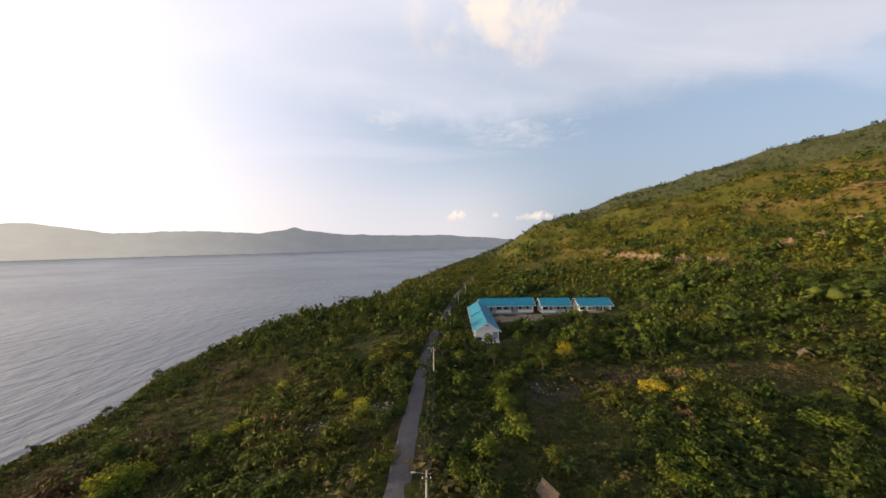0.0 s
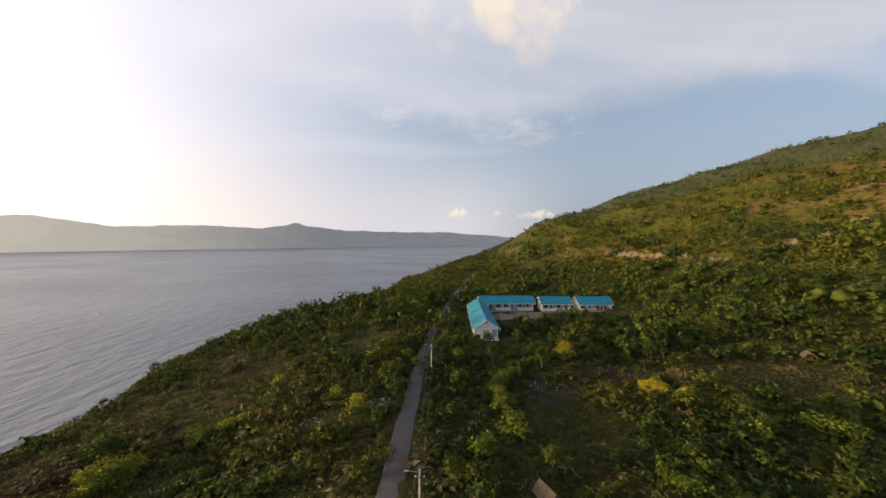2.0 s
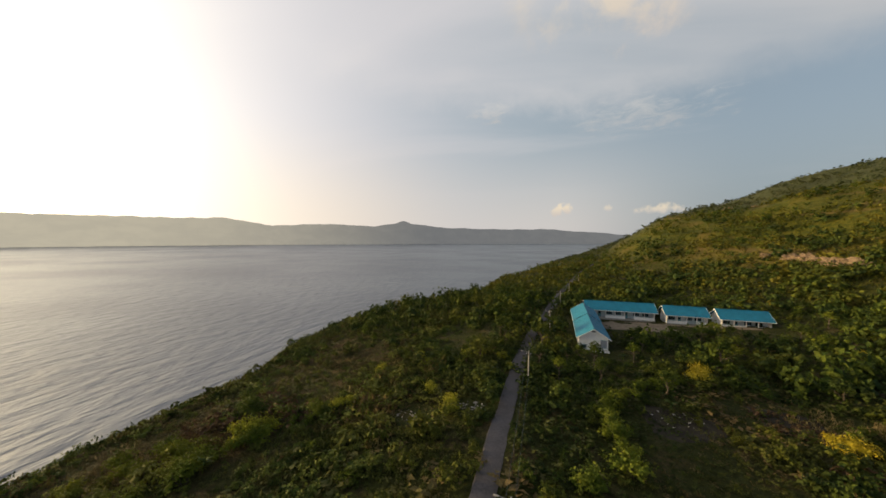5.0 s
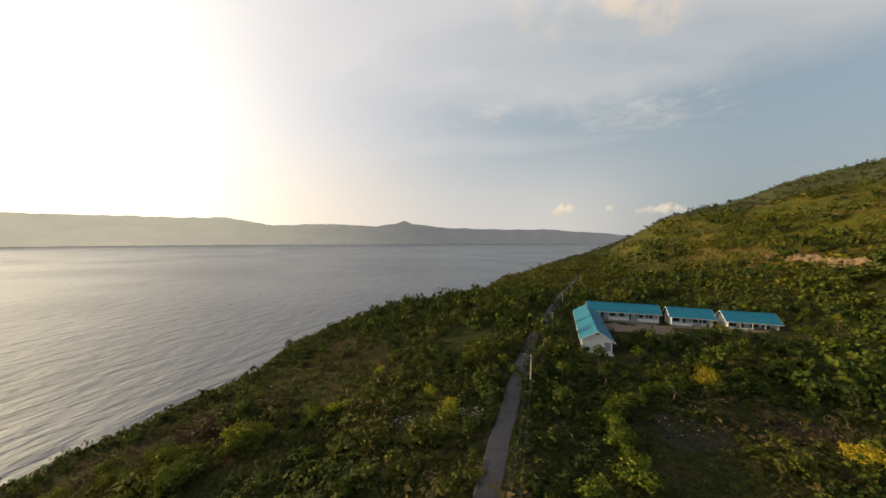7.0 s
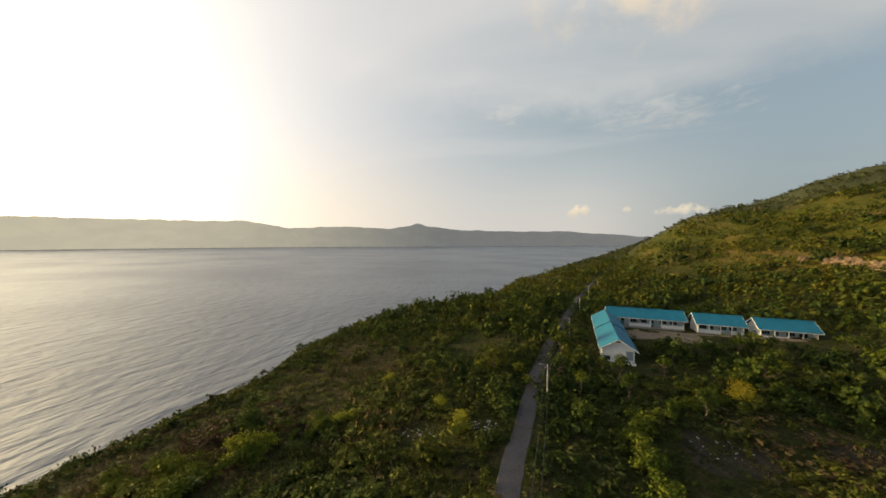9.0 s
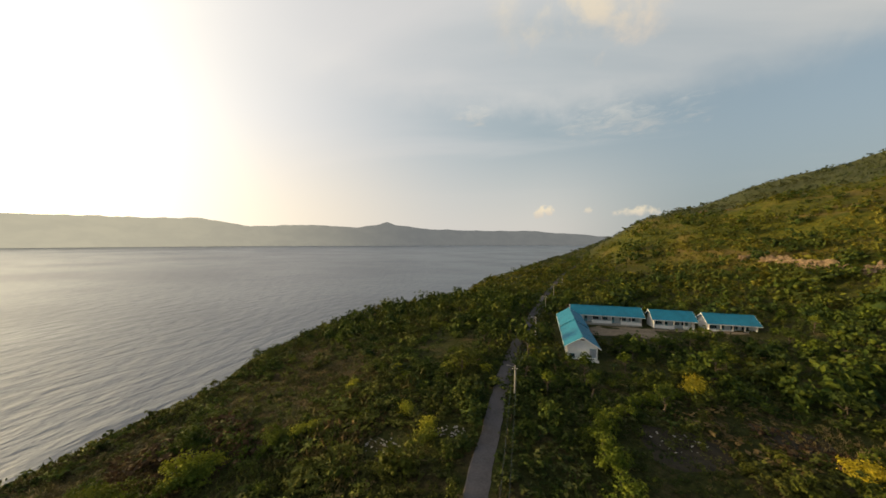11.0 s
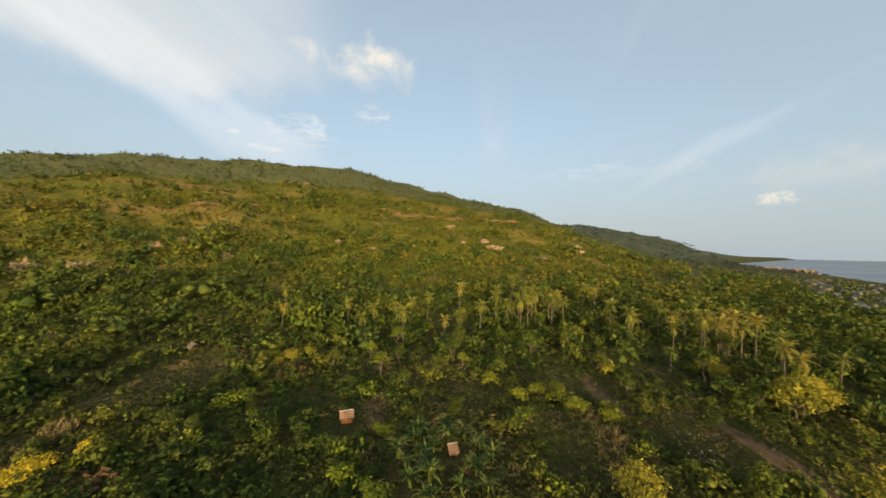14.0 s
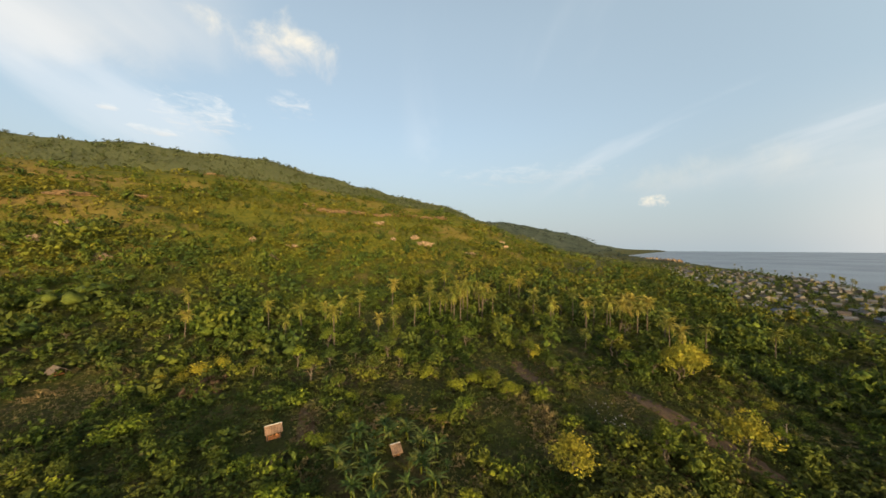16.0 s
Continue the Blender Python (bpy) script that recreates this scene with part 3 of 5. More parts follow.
def school_block(m, length, depth, label, end_windows=False, step=None, eave=3.2, rise=2.4):
    """Long axis x, veranda along -y; the floor at z = 0."""
    thing = empty("school_building", m, label, "school building", group="school blocks")
    h, low = depth / 2, -1.2
    front = -h + 1.7
    wide = [i for i in range(int(length // 2.9))]
    openings = []
    for i in wide:
        x = 0.7 + i * (length - 1.4) / len(wide)
        openings.append((x + 0.3, x + 1.4, 0.0, 2.2) if i % 3 == 1 else (x + 0.2, x + 2.1, 1.0, 2.3))
    part("wall", opening_wall(length, front, front + 0.2, low, eave, openings), M_INNER, thing, "pale blue veranda wall")
    part("wall", boxed(0, h - 0.2, low, length, h, eave), M_WALL, thing)
    slope = rise / (h + 0.7)
    for x0 in (-0.003, length - 0.197):
        part("end_wall", gable_wall(x0, x0 + 0.2, h, eave + 0.0, eave + rise - 0.16, low), M_WALL, thing)
    part("floor_slab", boxed(-0.15, -h - 0.1, low, length + 0.15, front - 0.004, 0.02, bevel=0.02), M_POLE, thing, "grey concrete veranda floor")
    for x0, x1, sill, head in openings:
        if sill < 0.5:
            d = part("door", boxed(x0 + 0.02, front + 0.06, 0.03, x1 - 0.02, front + 0.12, head - 0.02), M_TEAL, thing, "teal painted door")
            part("door_panel", boxed(x0 + 0.2, front + 0.035, 1.2, x1 - 0.2, front + 0.056, head - 0.25), M_DARK, d)
        else:
            w = part("window", boxed(x0 + 0.02, front + 0.10, sill + 0.02, x1 - 0.02, front + 0.13, head - 0.02), M_DARK, thing, "dark louvred window")
            bm = bmesh.new()
            for k in range(4):
                x = x0 + (x1 - x0) * k / 3
                box(bm, x - 0.04, front - 0.02, sill, x + 0.04, front + 0.095, head)
            part("window_frame", bm, M_TEAL, w)
    part("ceiling_panel", boxed(0, -h, eave - 0.32, length, front - 0.004, eave - 0.26), M_WALL, thing)
    n = int(length / 2.9)
    for i in range(n + 1):
        x = 0.1 + (length - 0.2) * i / n
        part("post", boxed(x - 0.1, -h, 0.024, x + 0.1, -h + 0.2, eave - 0.33), M_WALL, thing)
        if i < n and (i % 3 != 1 if n > 5 else i != n // 2):
            x2 = 0.1 + (length - 0.2) * (i + 1) / n
            part("parapet", boxed(x + 0.105, -h + 0.04, 0.024, x2 - 0.105, -h + 0.16, 1.0, bevel=0.02), M_WALL, thing)
    over, z = h + 0.7, eave - 0.08
    spans = [(-0.8, length + 0.8, 0.0)] if step is None else [(-0.8, step, 0.0), (step - 0.25, length + 0.8, 0.22)]
    for x0, x1, up in spans:
        for sy in (-1, 1):
            r = part("roof", roof_slope(x0, x1, sy * over, sy * 0.02, z + up - 0.2, z + up + rise), M_ROOF, thing)
        cap = bmesh.new()
        sheet(cap, [(x0, -0.25, z + up + rise + 0.0), (x1, -0.25, z + up + rise + 0.0), (x1, 0, z + up + rise + 0.13), (x0, 0, z + up + rise + 0.13)], 0.03)
        sheet(cap, [(x0, 0, z + up + rise + 0.13), (x1, 0, z + up + rise + 0.13), (x1, 0.25, z + up + rise), (x0, 0.25, z + up + rise)], 0.03)
        part("ridge_cap", cap, M_ROOF, thing)
    for sy in (-1, 1):
        part("fascia", boxed(-0.8, min(sy * over, sy * (over - 0.06)), z - 0.48, length + 0.8, max(sy * over, sy * (over - 0.06)), z - 0.28), M_WALL, thing)
    for x0, up in ((-0.86, 0.0), (length + 0.8, 0.0 if step is None else 0.22)):
        for sy in (-1, 1):
            bm = bmesh.new()
            lean = [(sy * (over + 0.02), z + up - 0.2), (sy * 0.006, z + up + rise + 0.02), (sy * 0.006, z + up + rise - 0.24), (sy * (over + 0.02), z + up - 0.46)]
            near, far = [bm.verts.new((x0, y, h)) for y, h in lean], [bm.verts.new((x0 + 0.055, y, h)) for y, h in lean]
            bm.faces.new(near)
            bm.faces.new(far[::-1])
            for k in range(4):
                bm.faces.new((near[k], far[k], far[(k + 1) % 4], near[(k + 1) % 4]))
            bmesh.ops.recalc_face_normals(bm, faces=bm.faces)
            part("barge_board", bm, M_WALL, thing, "white board along the gable's edge")
    if end_windows:
        for y, w, sill, head, mat in ((2.3, 1.2, 0.2, 1.0, M_DARK), (-2.45, 1.5, 0.55, 2.5, M_SHUTTER)):
            win = part("window", boxed(-0.06, y - w / 2, sill, -0.02, y + w / 2, head), mat, thing, "shuttered window in the end wall")
            bm = bmesh.new()
            box(bm, -0.10, y - w / 2 - 0.08, sill - 0.08, -0.01, y + w / 2 + 0.08, sill)
            box(bm, -0.10, y - w / 2 - 0.08, head, -0.01, y + w / 2 + 0.08, head + 0.08)
            box(bm, -0.10, y - 0.03, sill, -0.062, y + 0.03, head)
            part("window_frame", bm, M_TEAL, win)
        part("gable_vent", boxed(-0.07, -0.55, eave + rise - 1.1, -0.02, 0.55, eave + rise - 0.75), M_DARK, thing, "dark louvred vent")
        bm = bmesh.new()
        box(bm, -1.6, -h - 0.1, -2.6, -0.16, 0.4, -0.35, bevel=0.03)
        box(bm, -1.6, -h - 0.1, -0.35, -1.45, 0.4, 0.35)
        part("end_terrace", bm, M_WALL, thing, "white rendered terrace below the end wall")
    return thing


school_block(pose(12.9, 95.4, 12.2, rz=88.5), 34.5, 7.0, "long white school block, two-level turquoise roof", True, 18.0)
school_block(pose(15.6, 136.6, 12.5, rz=0.5), 22.0, 7.0, "long white school block with blue metal roof behind the yard")
school_block(pose(41.0, 135.6, 12.4, rz=-0.5), 11.6, 7.0, "short white school block with blue metal roof")
school_block(pose(56.2, 134.6, 12.4, rz=-1.0), 12.8, 7.0, "short white school block with blue roof beside the scrub")


def ground_patch(name, xs, ys, lift, mat, label, category, seed, slope=0.0):
    """A thin uneven sheet that follows the ground, with a ragged edge."""
    rg = np.random.default_rng(seed)
    n, m = 26, 9
    u, v = np.meshgrid(np.linspace(0, 6.283, n, endpoint=False), np.linspace(0, 1, m), indexing="ij")
    wob = 1 + 0.13 * np.sin(3 * u + seed) + 0.10 * rg.uniform(-1, 1, n)[:, None]
    e = 0.62
    cx = np.sign(np.cos(u)) * np.abs(np.cos(u)) ** e
    cy = np.sign(np.sin(u)) * np.abs(np.sin(u)) ** e
    x = (xs[0] + xs[1]) / 2 + (xs[1] - xs[0]) / 2 * cx * v * wob
    y = (ys[0] + ys[1]) / 2 + (ys[1] - ys[0]) / 2 * cy * v * wob + slope * (x - (xs[0] + xs[1]) / 2)
    z = ground_height(x, y) + lift - 0.22 * (v > 0.95)
    idx = np.arange(n * m).reshape(n, m)
    nxt = np.roll(idx, -1, 0)
    faces = np.stack([idx[:, :-1], idx[:, 1:], nxt[:, 1:], nxt[:, :-1]], -1).reshape(-1, 4)
    ob = new(name, mesh_of(name, np.stack([x, y, z], -1).reshape(-1, 3), faces, mat, True))
    tagged(ob, label, category, kind="structure")


M_DIRT = plain("bare_dirt", (0.070, 0.043, 0.023), 0.95, var=0.4, scale=0.5)
ground_patch("pavement", (17.2, 42), (118, 131.8), 0.10, M_YARD, "bare sandy school yard", "yard", 3)
ground_patch("pavement", (38, 66), (128.4, 131.2), 0.12, M_YARD, "sandy path along the school blocks", "path", 4, -0.02)
ground_patch("trim", (27, 56), (-41.5, -37), 0.05, M_DIRT, "bare reddish dirt track", "track", 6, 0.12)

M_PLOT = plain("cleared_soil", (0.026, 0.021, 0.012), 0.95, var=0.55, scale=0.9)
ground_patch("trim", (15.2, 27), (57.5, 67.5), 0.06, M_PLOT, "cleared plot of dark brown soil and dry stalks", "plot", 7)
ground_patch("trim", (33, 42), (64.5, 73), 0.06, M_PLOT, "cleared plot of reddish brown soil and dry weeds", "plot", 8)
M_TRAIL = plain("dry_red_earth", (0.07, 0.045, 0.022), 0.95, var=0.5, scale=0.7)
ground_patch("trim", (46, 62), (20.4, 23.0), 0.03, M_TRAIL, "reddish dry earth path past the shed", "path", 9, 0.1)
ground_patch("trim", (57, 75), (-24, -20.4), 0.06, M_DIRT, "bare brown earth path between bushes", "path", 10, -0.04)

# ---- street poles, cables, fence stakes ----
def tube(bm, a, b, r0, r1, sides=8):
    a, b = Vector(a), Vector(b)
    q = (b - a).to_track_quat("Z", "Y").to_matrix().to_4x4()
    bmesh.ops.create_cone(bm, cap_ends=True, segments=sides, radius1=r0, radius2=r1, depth=(b - a).length,
                          matrix=Matrix.Translation((a + b) / 2) @ q)
    return bm


def street_pole():
    thing = empty("street_pole", Matrix(), "slim grey concrete utility pole beside the lane", "utility pole", group="poles along the lane")
    part("pole", tube(bmesh.new(), (0, 0, -0.6), (0, 0, 6.9), 0.15, 0.10, 10), M_POLE, thing)
    arm = part("lamp_arm", tube(bmesh.new(), (0, 0, 6.6), (-1.1, 0, 6.75), 0.035, 0.03, 6), M_POLE, thing)
    part("lamp_head", boxed(-1.5, -0.09, 6.68, -1.05, 0.09, 6.80, bevel=0.03), M_POLE, arm, "small grey street light head")
    part("crossarm", boxed(-0.5, -0.22, 6.2, 0.5, -0.12, 6.3, bevel=0.01), M_BARK, thing, "weathered timber crossarm")
    for x in (-0.4, 0.4):
        part("insulator", tube(bmesh.new(), (x, -0.17, 6.304), (x, -0.17, 6.46), 0.05, 0.03, 6), M_WALL, thing)
    return thing


POLES = [(-2.0, 30.5), (-2.4, 68.2), (2.1, 107.5), (6.9, 148.7), (13.0, 189.0), (21.5, 232.0)]
first = street_pole()
for i, (x, y) in enumerate(POLES):
    m = pose(x, y, float(ground_height(x, y)), rz=-3 * i, ry=random.uniform(-1, 1))
    if i == 0:
        first.matrix_basis = m
    else:
        copy_thing(first, m)
for side in (-0.4, 0.4):
    cu = bpy.data.curves.new("power_cable", "CURVE")
    cu.dimensions, cu.bevel_depth, cu.bevel_resolution = "3D", 0.018, 1
    sp = cu.splines.new("POLY")
    pts = []
    stops = [(-3.0, -8.0)] + POLES
    for (x0, y0), (x1, y1) in zip(stops, stops[1:]):
        z0, z1 = float(ground_height(x0, y0)) + 6.45, float(ground_height(x1, y1)) + 6.45
        for k in range(12):
            u = k / 12
            pts.append((x0 + (x1 - x0) * u + side, y0 + (y1 - y0) * u - 0.17, z0 + (z1 - z0) * u - 2.2 * u * (1 - u)))
    sp.points.add(len(pts) - 1)
    for p, q in zip(sp.points, pts):
        p.co = (*q, 1)
    cu.materials.append(M_DARK)
    tagged(new("power_cable", cu), "thin dark power cable strung between the poles", "cable")


def stake():
    ob = part("fence_stake", tube(bmesh.new(), (0, 0, -0.3), (0.03, 0.02, 1.7), 0.05, 0.035, 6), M_BARK)
    return tagged(ob, "thin weathered wooden fence stake on the verge", "fence stake", "fence stakes")


first = stake()
first.matrix_basis = pose(-2.9, 33, float(ground_height(-2.9, 33)))
for k in range(1, 16):
    y = 33 + k * 3.1 + random.uniform(-0.5, 0.5)
    x = float(road_x(y)) + 2.75
    copy_thing(first, pose(x, y, float(ground_height(x, y)), random.uniform(-6, 6), random.uniform(-6, 6), random.uniform(0, 360)))


# ---- foliage meshes ----
LUMP = (np.array([(1, 0, 0), (0, 1, 0), (-1, 0, 0), (0, -1, 0), (0, 0, 1), (0, 0, -1)], float),
        np.array([(0, 1, 4), (1, 2, 4), (2, 3, 4), (3, 0, 4), (1, 0, 5), (2, 1, 5), (3, 2, 5), (0, 3, 5)]))


def leaf_cloud(rg, n, lobes, leaf, flat=0.0, core=1, hollow=0.5, tuft=7, upright=False):
    """Leafy lobes (x, y, z, r): n leaves gathered in tufts that stand off each lobe, with dark gaps between, round a small lumpy core.
    Arrays of corners and triangles."""
    lob = np.array(lobes, float)
    w = lob[:, 3] ** 2
    m = max(4, n // tuft)
    tc = lob[rg.choice(len(lob), m, p=w / w.sum())]
    tu = rg.normal(size=(m, 3))
    tu[:, 2] = np.where(rg.random(m) < 0.8, np.abs(tu[:, 2]) * 1.1, tu[:, 2])
    tu /= np.linalg.norm(tu, axis=1)[:, None]
    ta = tc[:, :3] + tu * tc[:, 3:] * rg.uniform(0.72, 1.15, (m, 1)) * np.array([1, 1, 0.9])
    k = rg.integers(0, m, n)
    u, r = tu[k], tc[k, 3:]
    at = ta[k] + rg.normal(size=(n, 3)) * r * np.array([0.30, 0.30, 0.22])
    nrm = u * 0.6 + rg.normal(size=(n, 3)) * 0.5
    nrm[:, 2] += 0.25 + flat
    nrm /= np.linalg.norm(nrm, axis=1)[:, None]
    if upright:
        a = rg.normal(size=(n, 3)) * 0.35 + np.array([0, 0, 1.0])
        nrm = np.cross(a, rg.normal(size=(n, 3)))
        nrm /= np.linalg.norm(nrm, axis=1)[:, None]
    else:
        a = np.cross(nrm, rg.normal(size=(n, 3)))
    a /= np.linalg.norm(a, axis=1)[:, None]
    b = np.cross(nrm, a)
    s = leaf * rg.uniform(0.6, 1.4, (n, 1))
    droop = nrm * s * -0.28
    thin = 0.12 if upright else 0.48
    quad = np.stack([at - a * s * 0.9 + droop, at - b * s * thin, at + a * s * 0.9 + droop, at + b * s * thin], 1)
    V = [quad.reshape(-1, 3)]
    k = np.arange(n)[:, None] * 4
    F = [np.concatenate([k + [0, 1, 2], k + [0, 2, 3]])]
    at = n * 4
    iv, jf = LUMP
    for x, y, z, r in lobes if core else ():
        v = iv * rg.uniform(0.7, 1.15, (len(iv), 1)) * r * hollow * np.array([1, 1, 0.75]) + (x, y, z)
        V.append(v)
        F.append(jf + at)
        at += len(v)
    return np.concatenate(V), np.concatenate(F)


def lobes_of(rg, n, spread, r0, r1, z0, z1):
    return [(rg.uniform(-1, 1) * spread, rg.uniform(-1, 1) * spread, rg.uniform(z0, z1), rg.uniform(r0, r1)) for _ in range(n)]


def trunk_mesh(rg, tall, r, limbs, reach):
    bm = bmesh.new()
    p, n = Vector((0, 0, -0.4)), 4
    for k in range(n):
        q = Vector((rg.uniform(-.08, .08) * tall, rg.uniform(-.08, .08) * tall, tall * (k + 1) / n))
        tube(bm, p, q, r * (1 - 0.15 * k), r * (1 - 0.15 * (k + 1)), 7)
        p = q
    for k in range(limbs):
        a, z = k * 6.28 / limbs + rg.uniform(-.4, .4), tall * rg.uniform(0.55, 0.98)
        mid = Vector((math.cos(a) * reach * .45, math.sin(a) * reach * .45, z + reach * .35))
        tip = Vector((math.cos(a) * reach, math.sin(a) * reach, z + reach * .6))
        tube(bm, (0, 0, z), mid, r * .45, r * .28, 5)
        tube(bm, mid, tip, r * .28, r * .10, 5)
    return bm


def make_tree(seed, mat, name, label, category, tall=2.2, crown=2.0, leaves=520, leaf=0.26, group=""):
    rg = np.random.default_rng(seed)
    thing = empty(name, pose(0, 0, -500), label, category, group)
    part("trunk", trunk_mesh(rg, tall, 0.13 + 0.02 * tall, 5, crown * 0.75), M_BARK, thing)
    lob = [(0, 0, tall + crown * 0.75, crown * 0.45)]
    for k in range(8):
        a, far = k * 2.4 + rg.uniform(-.4, .4), crown * rg.uniform(0.35, 0.85)
        lob.append((far * math.cos(a), far * math.sin(a), tall + crown * (0.85 - 0.75 * far / crown) * rg.uniform(0.5, 1.1), crown * rg.uniform(0.26, 0.44)))
    v, f = leaf_cloud(rg, leaves, lob, leaf, 0.2, 1, 0.62, 6)
    part("crown", mesh_of("crown", v, f, mat, True), mat, thing)
    return thing


def make_bush(seed, mat, name, label, category, wide=1.6, leaves=420, leaf=0.24, group=""):
    rg = np.random.default_rng(seed)
    thing = empty(name, pose(0, 0, -500), label, category, group)
    bm = bmesh.new()
    for k in range(5):
        a = k * 1.256 + rg.uniform(-.3, .3)
        tube(bm, (0.1 * math.cos(a), 0.1 * math.sin(a), -0.3), (wide * .5 * math.cos(a), wide * .5 * math.sin(a), wide * .75), 0.05, 0.02, 5)
    part("woody_base", bm, M_BARK, thing)
    lob = [(0, 0, wide * 0.55, wide * 0.62)] + lobes_of(rg, 6, wide * 0.62, wide * 0.28, wide * 0.5, wide * 0.25, wide * 0.85)
    v, f = leaf_cloud(rg, leaves, lob, leaf, 0.2, 1, 0.6, 6)
    part("leaves", mesh_of("leaves", v, f, mat, True), mat, thing)
    return thing


def plant(kinds, spots, size, jitter=0.12):
    """Sets copies of some plants out on the ground at (x, y, relative size)."""
    for i, (x, y, s) in enumerate(spots):
        k = size * s * random.uniform(1 - jitter, 1 + jitter)
        m = pose(x, y, float(ground_height(x, y)) - 0.05, rz=random.uniform(0, 360)) @ Matrix.Diagonal((k, k, k * random.uniform(0.9, 1.1), 1))
        first = kinds[i % len(kinds)]
        if first.matrix_basis.translation.z < -400:
            first.matrix_basis = m
        else:
            copy_thing(first, m)


yellow = [make_bush(11 + k, M_YELLOW, "flowering_bush", "rounded bush in golden yellow leaf among green scrub", "bush", 1.9, 760, 0.16, "yellow bushes") for k in range(2)]
plant(yellow, [(30.1, 79.8, 1.25), (38.5, 60.5, 0.95), (39.9, 59.6, 0.8), (70.6, 103.2, 0.8),
               (31.6, 83.0, 0.9)], 1.0)
sallow = [make_bush(17 + k, M_YELLOW_GREEN, "sallow_bush", "dense rounded bush in bright yellow-green leaf", "bush", 1.9, 760, 0.16, "yellow-green bushes") for k in range(2)]
plant(sallow, [(-36.9, 72.5, 0.9), (-20.8, 62.4, 0.95), (-8.9, 80.7, 0.8), (-15.4, 57.6, 0.9), (-46.4, 43.6, 1.5), (-44.6, 45.2, 1.2), (-36.5, 54.0, 1.0), (-34.8, 55.6, 1.0), (-6.5, 75.5, 0.7), (-18.2, 82.0, 0.9), (-30.6, 82, 0.8)], 1.0)
gold = [make_bush(25 + k, M_GOLD, "golden_bush", "large rounded bush with golden-green leaves", "bush", 1.9, 760, 0.165, "golden bushes") for k in range(2)]
plant(gold, [(75, -29.2, 1.3), (74.6, 51.7, 1.1), (78.3, 45.5, 0.9), (76, 48, 0.8), (81, 43, 0.8), (44.5, -62, 0.9)], 1.0)
tall_yellow = [make_tree(21 + k, M_YELLOW, "yellow_tree", "small tree with a dense golden yellow crown", "tree", 1.9, 2.5, 900, 0.18, "yellow trees") for k in range(2)]
plant(tall_yellow, [(42.9, 56.7, 0.62)], 1.0)
gold_trees = [make_tree(27 + k, M_GOLD, "golden_tree", "spreading tree with several domes of golden-green leaves", "tree", 2.2, 2.6, 1600, 0.185, "golden trees") for k in range(2)]
plant(gold_trees, [(35.0, -40.6, 1.35), (34.9, -10.9, 1.05), (58, -57.8, 1.3), (60, -63, 1.35), (56.2, -54, 1.15), (63, -66, 1.1), (71.5, -52, 0.9)], 1.0)
lime = [make_bush(31 + k, M_LIME, "lime_bush", "bright lime-green leafy bush in the scrub", "bush", 1.6, 560, 0.155, "lime bushes") for k in range(3)]
plant(lime, [(79, 50, 1.2), (68.6, 47.8, 1.0), (39.1, 84.2, 1.2), (71.5, 113.2, 1.1), (62.3, 90.3, .9), (56, 46.5, 1.3), (58.5, 45.4, 1.1), (28.5, 35.2, 1.1), (26.5, 36.5, .8),
             (60, -11.9, 1.1), (56.7, -15.1, 1.2), (52.5, -3.7, 1.0), (56.3, -13.5, 1.0), (15.9, 69.5, 1.1), (13.2, 66.8, 1.0), (11.2, 63.6, 1.15), (10.3, 60.6, 1.2), (10.2, 57.2, 1.1),
             (10.6, 53.9, 1.1), (11.0, 50.6, 1.1), (11.3, 47.4, 1.25), (5.3, 42.6, 1.1), (1.4, 38, 1.1), (18.6, 72.8, 1.1), (21.4, 75.4, 1.05)], 1.0)
plant(lime, [(24, 77.9, 1.1), (27, 79, 1.0), (-44.8, 42.6, 1.3), (-43.0, 43.6, 1.1), (-46.2, 41.2, 1.0), (-14.6, 55.3, 0.95), (-38.6, 50.9, 1.2), (-58.6, 39.3, 1.2), (-47.3, 36.8, 1.3),
             (-46, 33.4, 1.3), (-50, 35, 1.2), (-32.7, 117.5, 1.2), (-29.5, 118.2, 1.1), (-44.1, 117, 1.1), (-60, 29, 1.2), (-55, 33.6, 1.1), (-49.6, 29.4, 1.3), (-47.6, 34.2, 1.4),
             (-57.8, 33.2, 1.2), (-55.4, 37.9, 1.2), (-53.1, 37.5, 1.2), (-62, 34.4, 1.2), (-40.2, 52.7, 1.2), (-72.4, 23.9, 1.1), (59.5, -3.5, 1.1)], 1.0)
plant(lime, [(62, -8, 1.2), (50, 2, 1.0), (53, -18, 1.0), (66, 0, 1.1), (57, 8, 1.0), (47, 20, 0.8), (33, 3, 1.0), (31, -4, 1.1), (34.5, 19, 1.1),
             (38, 23, 1.2), (44, 27, 1.1)], 1.0)
green = [make_tree(41 + k, M_TREE, "broadleaf_tree", "small green broadleaf tree with an uneven crown", "tree", 2.3, 2.2, 800, 0.185, "green trees") for k in range(4)]
plant(green, [(73.9, -27.4, 1.0), (59.7, -50.9, 1.2), (63, -47, 1.1), (35.7, -26.3, 0.85), (59.5, -10.9, .8), (-49.2, 46.8, 0.9), (-52, 49, .8), (-17.6, 86.4, 1.1), (-53.2, 96.4, .5),
             (-14.4, 79.9, 1.0), (-17, 77, .9), (-11.5, 84, .9), (-83, 78, 0.5), (-88, 97, 0.5), (23.5, 103, 0.9), (27, 109, .8), (8.5, 86, .7), (33, 104, .8),
             (43, 112, .9), (49, 107, .8), (52, 117, .7), (14, 40.5, .55), (-12, 100, 1.0), (-9.5, 113, .9), (-14, 122, 1.1)], 1.0)
